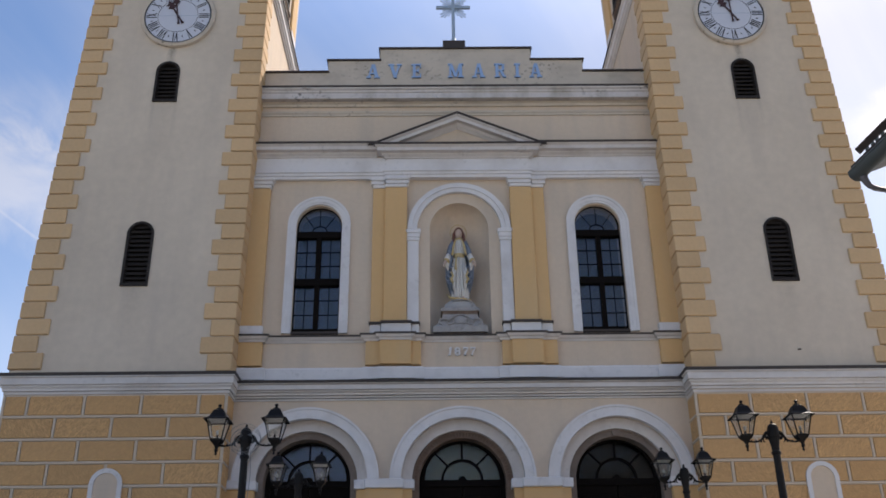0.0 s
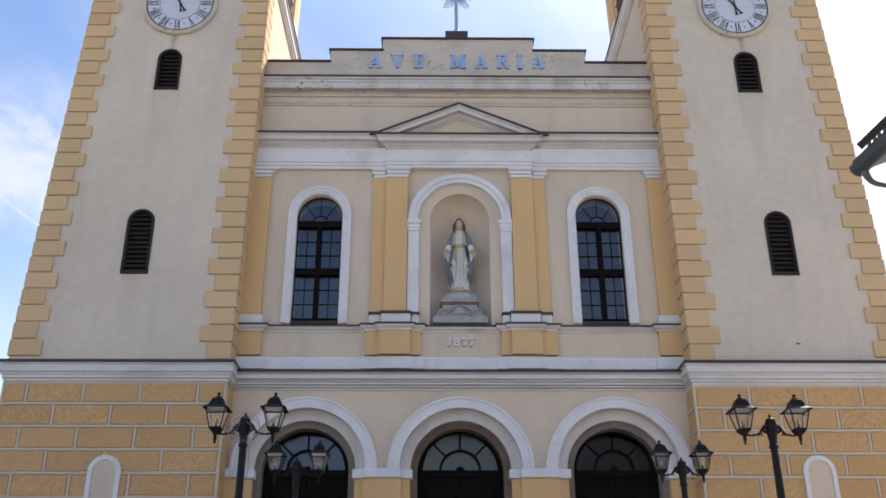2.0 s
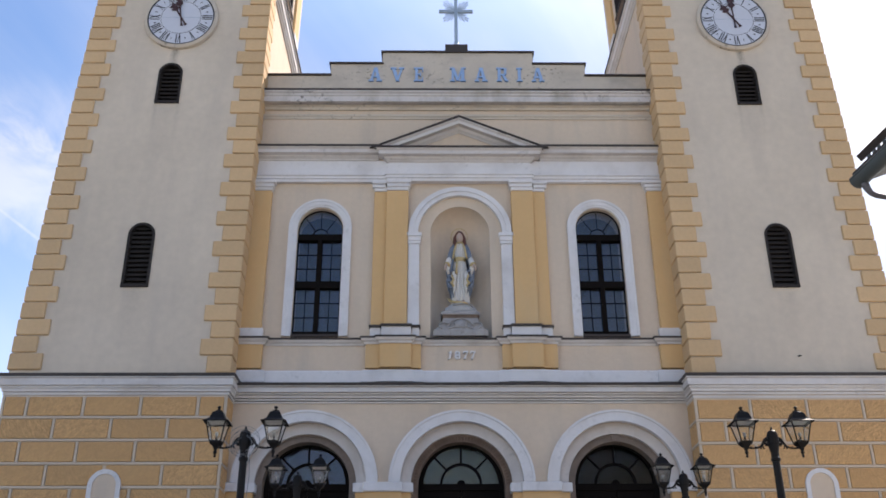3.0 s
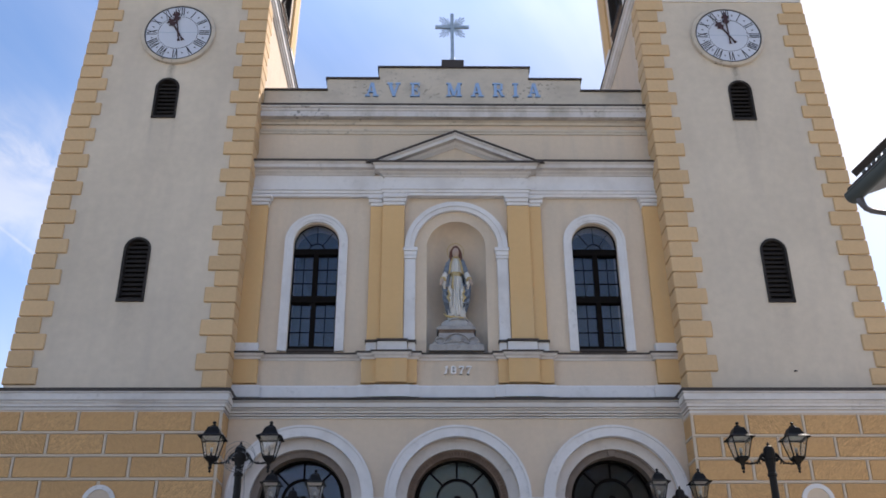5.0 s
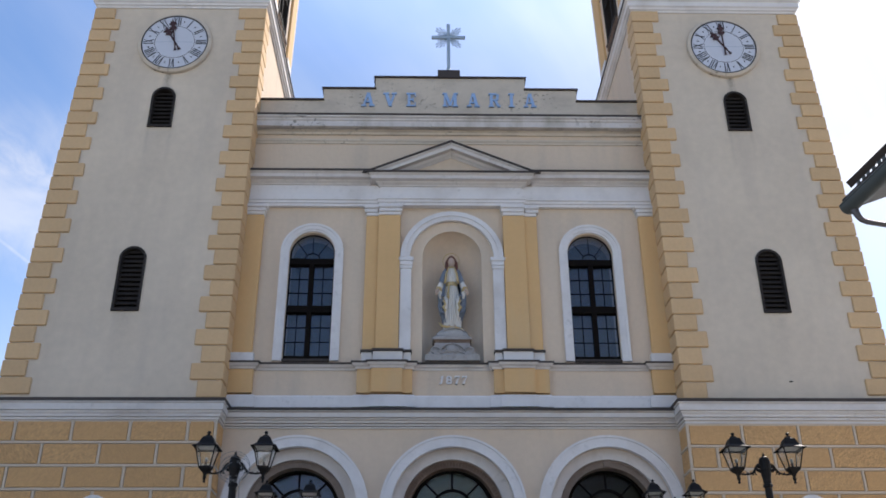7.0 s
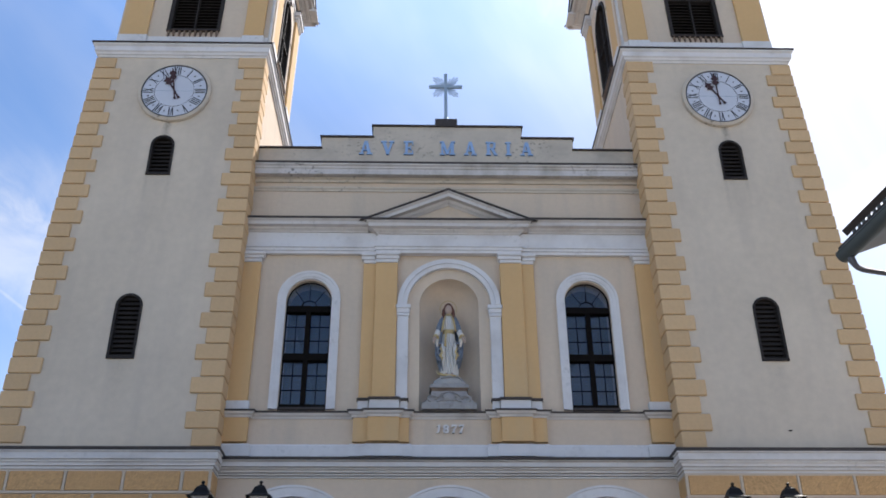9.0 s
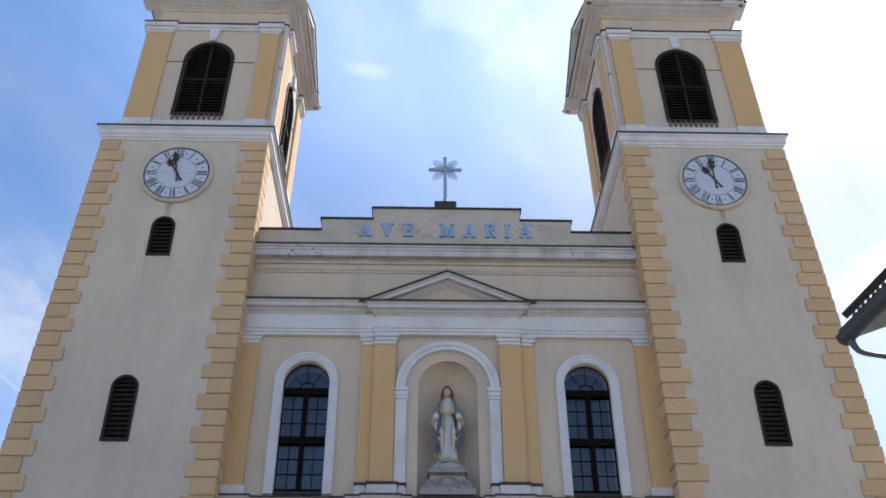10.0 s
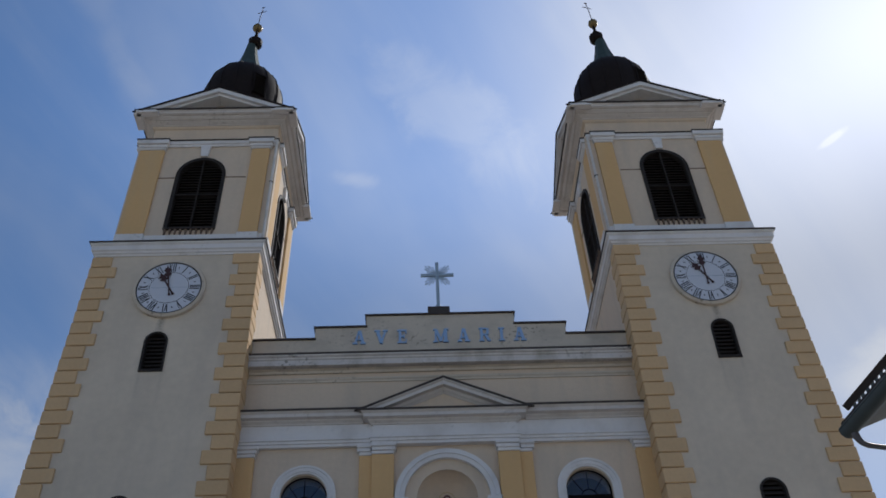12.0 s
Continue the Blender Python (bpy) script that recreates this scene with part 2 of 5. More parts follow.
M["greystone"] = material("grey_weathered_stone", (0.21, 0.165, 0.135), 0.9, vary=0.2, patch=2.0, spec=0.2, bump=0.4)
M["inside"] = material("dim_interior_plaster", (0.25, 0.22, 0.18), 0.9, vary=0.05)


def glass(name, tint, rough=0.03, film=(1.0, 1.0, 1.0), ior=1.5, waves=0.0):
    m = bpy.data.materials.new(name)
    m.use_nodes = True
    b = m.node_tree.nodes["Principled BSDF"]
    b.inputs["Base Color"].default_value = (*tint, 1)
    b.inputs["Roughness"].default_value = rough
    b.inputs["Transmission Weight"].default_value = 1.0
    b.inputs["IOR"].default_value = ior
    b.inputs["Specular Tint"].default_value = (*film, 1)
    if waves:  # old uneven panes
        n, l = m.node_tree.nodes, m.node_tree.links
        co, tx, bp = n.new("ShaderNodeTexCoord"), n.new("ShaderNodeTexNoise"), n.new("ShaderNodeBump")
        tx.inputs["Scale"].default_value, tx.inputs["Detail"].default_value = 5.0, 3.0
        bp.inputs["Strength"].default_value, bp.inputs["Distance"].default_value = waves, 0.05
        l.new(co.outputs["Object"], tx.inputs["Vector"])
        l.new(tx.outputs["Fac"], bp.inputs["Height"])
        l.new(bp.outputs["Normal"], b.inputs["Normal"])
    return m


M["glass"] = glass("old_window_glass", (0.75, 0.8, 0.85), film=(0.90, 0.94, 1.0), ior=1.58, waves=0.12)
M["fanglass"] = glass("blue_tinged_glass", (0.75, 0.78, 0.85), film=(0.86, 0.88, 1.0), ior=1.47, waves=0.25)
M["greenglass"] = glass("green_tinged_glass", (0.72, 0.80, 0.74), film=(0.95, 0.95, 0.84), ior=1.52, waves=0.6)
M["dimglass"] = glass("dim_brown_glass", (0.5, 0.48, 0.44), film=(0.8, 0.8, 0.75), ior=1.4, waves=0.3)
M["lampglass"] = glass("lantern_glass", (0.95, 0.96, 0.95), 0.05)


# ------------------------------------------------------------ building helpers
def mesh_of(name, bm, mat):
    bmesh.ops.recalc_face_normals(bm, faces=bm.faces[:])
    me = bpy.data.meshes.new(name)
    bm.to_mesh(me)
    bm.free()
    for k in mat if isinstance(mat, (list, tuple)) else [mat]:
        me.materials.append(M[k])
    return me


def part(name, bm, mat, parent=None, label=""):
    ob = new(name, mesh_of(name, bm, mat))
    ob.parent = parent
    return tagged(ob, label)


def piece(name, me, parent, m):
    ob = new(name, me)
    ob.parent = parent
    ob.matrix_local = m
    return ob


def box(bm, x0, x1, y0, y1, z0, z1, c=0.0):
    x0, x1 = min(x0, x1), max(x0, x1)
    r = bmesh.ops.create_cube(bm, size=1, matrix=Matrix.Translation(((x0 + x1) / 2, (y0 + y1) / 2, (z0 + z1) / 2)) @ Matrix.Diagonal((x1 - x0, y1 - y0, z1 - z0, 1)))
    if c:
        edges = list({e for v in r["verts"] for e in v.link_edges})
        bmesh.ops.bevel(bm, geom=edges, offset=c, segments=1, affect="EDGES", profile=0.5)


def prism(bm, pts, y0, y1):
    """A plate: outline pts in (x, z), from y0 to y1."""
    a = [bm.verts.new((x, y0, z)) for x, z in pts]
    b = [bm.verts.new((x, y1, z)) for x, z in pts]
    bm.faces.new(a)
    bm.faces.new(b)
    for i in range(len(pts)):
        j = (i + 1) % len(pts)
        bm.faces.new((a[i], a[j], b[j], b[i]))


def plate(bm, outer, holes, y0, y1):
    """A plate with holes, outlines in (x, z)."""
    edges = []
    for loop in (outer, *holes):
        vs = [bm.verts.new((x, y0, z)) for x, z in loop]
        edges += [bm.edges.new((vs[i], vs[(i + 1) % len(vs)])) for i in range(len(vs))]
    faces = [g for g in bmesh.ops.triangle_fill(bm, use_beauty=True, edges=edges)["geom"] if isinstance(g, bmesh.types.BMFace)]
    ex = bmesh.ops.extrude_face_region(bm, geom=faces)["geom"]
    for v in ex:
        if isinstance(v, bmesh.types.BMVert):
            v.co.y = y1


def arch(xc, zs, r, z0, n=24, stilt=1.0):
    """Outline of an arched opening in (x, z): springing height zs, radius r, down to z0."""
    return [(xc - r, z0)] + [(xc - r * math.cos(math.pi * i / n), zs + stilt * r * math.sin(math.pi * i / n)) for i in range(n + 1)] + [(xc + r, z0)]


def arch_band(bm, xc, zs, r0, r1, z0, y0, y1, n=32):
    """A flat band round an arched opening."""
    a, b = arch(xc, zs, r0, z0, n), arch(xc, zs, r1, z0, n)
    va = [[bm.verts.new((x, y, z)) for x, z in a] for y in (y0, y1)]
    vb = [[bm.verts.new((x, y, z)) for x, z in b] for y in (y0, y1)]
    for i in range(len(a) - 1):
        for q in ((va[0][i], va[0][i + 1], vb[0][i + 1], vb[0][i]), (va[1][i], va[1][i + 1], vb[1][i + 1], vb[1][i]),
                  (va[0][i], va[0][i + 1], va[1][i + 1], va[1][i]), (vb[0][i], vb[0][i + 1], vb[1][i + 1], vb[1][i])):
            bm.faces.new(q)
    for i in (0, -1):
        bm.faces.new((va[0][i], vb[0][i], vb[1][i], va[1][i]))


def sweep(bm, path, profile, closed=False):
    """A moulding: profile points (out, z) carried along a plan path of (x, y); out is to the right of the way."""
    n = len(path)
    rings = []
    for i in range(n):
        p = Vector(path[i])
        a = (p - Vector(path[i - 1])).normalized() if (closed or i > 0) else None
        b = (Vector(path[(i + 1) % n]) - p).normalized() if (closed or i < n - 1) else None
        a, b = a or b, b or a
        na, nb = Vector((a.y, -a.x)), Vector((b.y, -b.x))
        m = (na + nb) / max(1e-6, 1 + na.dot(nb))
        rings.append([bm.verts.new((p.x + m.x * o, p.y + m.y * o, z)) for o, z in profile])
    k = len(profile)
    for i in range(n if closed else n - 1):
        r, s = rings[i], rings[(i + 1) % n]
        for j in range(k):
            bm.faces.new((r[j], r[(j + 1) % k], s[(j + 1) % k], s[j]))
    if not closed:
        bm.faces.new(rings[0])
        bm.faces.new(rings[-1])


def drop(d, profile):
    """The profile set lower by d."""
    return [(o, z - d) for o, z in profile]


def lathe(bm, profile, n=16, at=(0, 0, 0), squash=1.0):
    """A turned form: profile points (radius, z)."""
    rings = [[bm.verts.new((at[0] + r * math.cos(2 * math.pi * i / n), at[1] + squash * r * math.sin(2 * math.pi * i / n), at[2] + z)) for i in range(n)] for r, z in profile]
    for a, b in zip(rings, rings[1:]):
        for i in range(n):
            bm.faces.new((a[i], a[(i + 1) % n], b[(i + 1) % n], b[i]))
    bm.faces.new(rings[0])
    bm.faces.new(rings[-1])


def tube(bm, pts, r, n=8, taper=None):
    """A round bar along points."""
    rings = []
    for i, p in enumerate(pts):
        p = Vector(p)
        d = (Vector(pts[min(i + 1, len(pts) - 1)]) - Vector(pts[max(i - 1, 0)])).normalized()
        u = d.orthogonal().normalized() if not rings else (u - d * u.dot(d)).normalized()
        w = d.cross(u)
        rr = r if taper is None else taper[i]
        rings.append([bm.verts.new(p + (u * math.cos(2 * math.pi * k / n) + w * math.sin(2 * math.pi * k / n)) * rr) for k in range(n)])
    for a, b in zip(rings, rings[1:]):
        for k in range(n):
            bm.faces.new((a[k], a[(k + 1) % n], b[(k + 1) % n], b[k]))
    bm.faces.new(rings[0])
    bm.faces.new(rings[-1])


def thing(name, label, category, at=(0, 0, 0), group="", kind=""):
    e = new(name)
    e.location = at
    return tagged(e, label, category, group, kind)


# ------------------------------------------------------------ ground
def ground():
    bm = bmesh.new()
    ys = [-900, -200, -60, -30, -18, -15.5, -13, -10.5, -8, -6, -4.5, -3, 0, 30, 200, 900]
    zs = [0, 0, 0, 0, 0, 0.1, 0.35, 0.7, 1.0, 1.3, 1.5, 1.6, 1.6, 1.6, 1.6, 1.6]
    xs = [-900, -200, -60, -20, -8, 0, 8, 20, 60, 200, 900]
    g = [[bm.verts.new((x, y, z)) for x in xs] for y, z in zip(ys, zs)]
    for a, b in zip(g, g[1:]):
        for i in range(len(xs) - 1):
            bm.faces.new((a[i], a[i + 1], b[i + 1], b[i]))
    return tagged(part("ground", bm, "pave"), "grey stone paving rising gently to the church", "ground", kind="structure")


ground()
G0 = 1.6  # ground level at the church

# ------------------------------------------------------------ church: centre
church = thing("church", "cream and ochre plastered church front with twin towers", "church")

TX = 4.97      # inner face of the towers at their foot
DOORS = (-3.30, -0.03, 3.27)
SPRING = 5.64
WINS = (-3.28, 3.26)


def centre():
    # lower wall with three arched portals
    bm = bmesh.new()
    holes = [arch(x, SPRING, 1.295, G0 - 0.3) for x in DOORS]
    outer = [(-TX - 0.3, G0 - 0.4), (-TX - 0.3, 7.7), (TX + 0.3, 7.7), (TX + 0.3, G0 - 0.4)]
    for h in holes:
        h[0], h[-1] = (h[0][0], G0 - 0.2), (h[-1][0], G0 - 0.2)
    plate(bm, outer, holes, -0.15, 0.0)
    part("lower_wall", bm, "plaster", church)
    bm = bmesh.new()
    plate(bm, outer, [arch(x, SPRING, 1.065, G0 - 0.2) for x in DOORS], 0.002, 0.55)
    part("portal_wall", bm, "aged", church)
    # upper wall with two windows and the niche
    bm = bmesh.new()
    outer = [(-TX - 0.3, 7.7), (-TX - 0.3, 15.2), (TX + 0.3, 15.2), (TX + 0.3, 7.7)]
    holes = [arch(x, 11.59, 0.53, 8.93) for x in WINS] + [arch(0, 11.49, 0.69, 8.88)]
    plate(bm, outer, holes, 0.0, 0.5)
    part("upper_wall", bm, "plaster", church)
    # stepped parapet
    bm = bmesh.new()
    prism(bm, [(-TX - 0.2, 15.2), (-TX - 0.2, 15.93), (-3.25, 15.93), (-3.25, 16.29), (-1.93, 16.29), (-1.93, 16.65), (1.93, 16.65), (1.93, 16.29),
               (3.25, 16.29), (3.25, 15.93), (TX + 0.2, 15.93), (TX + 0.2, 15.2)], -0.02, 0.48)
    parapet = part("parapet", bm, "attic", church, "weathered stepped parapet")
    for x0, x1, z in ((-TX, -3.22, 15.93), (-3.29, -1.90, 16.29), (-1.97, 1.97, 16.65), (1.90, 3.29, 16.29), (3.22, TX, 15.93)):
        bm = bmesh.new()
        box(bm, x0, x1, -0.07, 0.53, z + 0.003, z + 0.045)
        part("coping", bm, "flash", parapet, "dark sheet metal coping")
    return parapet


parapet = centre()


# mouldings of the centre: profile points (out, z)
CORNICE = [(-0.1, 7.36), (0.02, 7.36), (0.02, 7.405), (0.0, 7.41), (0.0, 7.425), (0.04, 7.43), (0.04, 7.47), (0.02, 7.475), (0.02, 7.49), (0.065, 7.495), (0.065, 7.535), (0.08, 7.56), (0.10, 7.575), (0.10, 7.60), (0.085, 7.605), (0.085, 7.615), (0.125, 7.62), (0.125, 7.745), (0.11, 7.75), (0.11, 7.765), (0.145, 7.78), (0.145, 7.80), (-0.1, 7.80)]


def mouldings():
    wall = [(-TX, 0), (TX, 0)]
    low = [(-TX - 0.05, -0.15), (TX + 0.05, -0.15)]
    bm = bmesh.new()
    sweep(bm, low, [(o * 1.85 if o > 0 else o, 7.65 - (7.65 - z + 0.15) * 0.75) for o, z in CORNICE])
    corn = part("lower_cornice", bm, "offwhite", church)
    bm = bmesh.new()
    sweep(bm, low, drop(0.12, [(-0.1, 7.775), (0.30, 7.775), (0.30, 7.825), (-0.1, 7.93)]))
    part("flashing", bm, "flash", corn, "dark brown sheet metal flashing")
    # plinth band of the upper storey, stepping round the pilasters
    steps = []
    for x0, x1, o in ((-TX, -4.37, 0.12), (-4.37, -2.13, 0.0), (-2.13, -1.80, 0.12), (-1.80, -1.12, 0.2), (-1.12, -0.90, 0.12), (-0.90, 0.88, 0.0), (0.88, 1.10, 0.12),
                      (1.10, 1.78, 0.2), (1.78, 2.11, 0.12), (2.11, 4.37, 0.0), (4.37, TX, 0.12)):
        steps += [(x0, -o), (x1, -o)]
    bm = bmesh.new()
    sweep(bm, [(x, y * 0.45) for x, y in steps], drop(0.04, [(-0.05, 7.86), (0.07, 7.86), (0.07, 8.09), (0.04, 8.14), (-0.05, 8.14)]))
    part("plinth_band", bm, "white", church)
    bm = bmesh.new()
    sweep(bm, steps, drop(0.04, [(-0.05, 8.72), (0.025, 8.72), (0.035, 8.76), (0.08, 8.79), (0.10, 8.84), (-0.05, 8.85)]))
    sill = part("sill_cornice", bm, "aged", church, "weathered grey-white sill cornice")
    bm = bmesh.new()
    sweep(bm, steps, drop(0.04, [(-0.05, 8.853), (0.12, 8.835), (0.12, 8.875), (-0.05, 8.90)]))
    part("flashing", bm, "flash", sill, "dark brown sheet metal flashing")
    # pedestals and pilasters
    for s in (-1, 1):
        for x0, x1, o in ((1.80, 2.12, 0.12), (1.12, 1.80, 0.2), (0.90, 1.12, 0.12)):
            bm = bmesh.new()
            box(bm, s * x0, s * x1, -o, 0.1, 8.141, 8.69)
            part("pedestal", bm, "yellow", church)
            bm = bmesh.new()
            x1w, x0w = (x1 - 0.08 if x1 > 2 else x1 - 0.02), (x0 + 0.04 if x0 < 1 else x0)
            box(bm, s * x0w, s * x1w, -o - 0.01, 0.1, 8.87, 9.07)
            base = part("pilaster_base", bm, "white", church)
            bm = bmesh.new()
            box(bm, s * (x0w - 0.02), s * (x1w + 0.02), -o - 0.06, 0.1, 9.07, 9.12)
            part("flashing", bm, "flash", base, "dark sheet metal cover")
        for x0, x1, o in ((1.74, 2.03, 0.07), (1.22, 1.74, 0.13)):
            bm = bmesh.new()
            box(bm, s * x0, s * x1, -o, 0.1, 9.12, 12.55, 0.008)
            part("pilaster", bm, "yellow", church)
            bm = bmesh.new()
            ex0, ex1 = (x0 - 0.06, x1) if o > 0.1 else (x0, x1 + 0.06)
            box(bm, s * x0 - 0.0, s * x1, -o - 0.03, 0.1, 12.55, 12.63, 0.01)
            box(bm, s * (ex0 + 0.02), s * (ex1 - 0.01), -o - 0.06, 0.1, 12.631, 12.72, 0.01)
            box(bm, s * ex0, s * ex1, -o - 0.10, 0.1, 12.721, 12.80, 0.015)
            part("capital", bm, "white", church)
        # pilasters beside the towers
        bm = bmesh.new()
        box(bm, s * 4.47, s * (TX + 0.02), -0.12, 0.1, 9.06, 12.55, 0.008)
        box(bm, s * 4.40, s * (TX + 0.02), -0.12, 0.1, 8.141, 8.69)
        part("pilaster", bm, "yellow", church)
        bm = bmesh.new()
        box(bm, s * 4.42, s * (TX + 0.02), -0.14, 0.1, 8.87, 9.06)
        part("pilaster_base", bm, "white", church)
        bm = bmesh.new()
        box(bm, s * 4.45, s * (TX + 0.02), -0.15, 0.1, 12.55, 12.63, 0.01)
        box(bm, s * 4.42, s * (TX + 0.02), -0.18, 0.1, 12.631, 12.72, 0.01)
        box(bm, s * 4.38, s * (TX + 0.02), -0.22, 0.1, 12.721, 12.80, 0.015)
        part("capital", bm, "white", church)
    # entablature with a break under the pediment
    path = [(-TX, -0.08), (-1.72, -0.08), (-1.72, -0.14), (1.72, -0.14), (1.72, -0.08), (TX, -0.08)]
    bm = bmesh.new()
    sweep(bm, path, [(-0.3, 12.80), (0.02, 12.80), (0.02, 12.87), (0.05, 12.88), (0.05, 12.94), (0.08, 12.955), (0.08, 12.99), (0.0, 13.0), (0.0, 13.39), (-0.3, 13.39)])
    part("frieze", bm, "white", church)
    brk = [(-1.72, 0.1), (-1.72, -0.14), (1.72, -0.14), (1.72, 0.1)]
    bm = bmesh.new()
    prof = [(-0.1, 13.391), (0.03, 13.391), (0.04, 13.42), (0.10, 13.46), (0.11, 13.49), (0.22, 13.505), (0.22, 13.59), (0.28, 13.64), (-0.1, 13.64)]
    for side_path in ([(-TX, -0.08), (-1.95, -0.08)], [(1.95, -0.08), (TX, -0.08)]):
        sweep(bm, side_path, prof)
    sweep(bm, brk, drop(0.07, prof))
    ent = part("cornice", bm, "aged", church, "weathered white cornice")
    bm = bmesh.new()
    prof = drop(0.197, [(-0.1, 13.842), (0.30, 13.842), (0.30, 13.885), (-0.1, 13.92)])
    for side_path in ([(-TX, -0.08), (-1.95, -0.08)], [(1.95, -0.08), (TX, -0.08)]):
        sweep(bm, side_path, prof)
    sweep(bm, brk, drop(0.07, prof))
    part("flashing", bm, "flash", ent, "dark sheet metal flashing")
    # pediment
    bm = bmesh.new()
    prism(bm, [(-1.98, 13.40), (0, 14.30), (1.98, 13.40)], -0.05, 0.1)
    ped = part("pediment", bm, "plaster", church)
    for s in (-1, 1):
        d = Vector((2.06, 0.0, -0.88)).normalized()
        up = Vector((0.88, 0, 2.06)).normalized()
        for name, mat, prof in (("raking_cornice", "aged", [(-0.15, 0.12), (0.17, 0.12), (0.17, 0.20), (0.22, 0.23), (0.22, 0.25), (-0.2, 0.25), (-0.2, 0.12)]),
                                ("raking_moulding", "aged", [(-0.2, 0.0), (-0.07, 0.0), (-0.045, 0.03), (0.0, 0.06), (0.03, 0.119), (-0.2, 0.119)]),
                                ("flashing", "flash", [(-0.2, 0.253), (0.25, 0.253), (0.25, 0.295), (-0.2, 0.32)])):
            bm = bmesh.new()
            top = Vector((0, 0, 14.20))
            ends = []
            for t in (0.0, 2.26):
                ring = []
                for o, h in prof:
                    p = top + Vector((0, 0, h / up.z))  # mitre on the axis
                    if t:  # foot cut level on the cornice
                        p = p + d * ((p.z - 13.60) / -d.z)
                    ring.append(bm.verts.new((s * p.x, -0.14 - o, p.z)))
                ends.append(ring)
            for j in range(len(prof)):
                k = (j + 1) % len(prof)
                bm.faces.new((ends[0][j], ends[0][k], ends[1][k], ends[1][j]))
            bm.faces.new(ends[0])
            bm.faces.new(ends[1])
            part(name, bm, mat, ped)
    # upper cornice
    bm = bmesh.new()
    sweep(bm, wall, drop(0.17, [(-0.1, 14.80), (0.03, 14.80), (0.03, 14.84), (0.06, 14.88), (0.06, 14.92), (-0.1, 14.93)]))
    sweep(bm, wall, drop(0.17, [(-0.1, 15.06), (0.05, 15.06), (0.06, 15.12), (0.12, 15.16), (-0.1, 15.18)]))
    part("upper_moulding", bm, "attic", church)
    bm = bmesh.new()
    sweep(bm, wall, drop(0.17, [(-0.1, 15.181), (0.24, 15.181), (0.24, 15.33), (0.27, 15.35), (0.27, 15.39), (0.32, 15.42), (0.32, 15.46), (-0.1, 15.46)]))
    up = part("upper_cornice", bm, "mossy", church)
    bm = bmesh.new()
    sweep(bm, wall, drop(0.17, [(-0.1, 15.463), (0.34, 15.463), (0.34, 15.505), (-0.1, 15.60)]))
    part("flashing", bm, "flash", up, "dark sheet metal flashing")


mouldings()


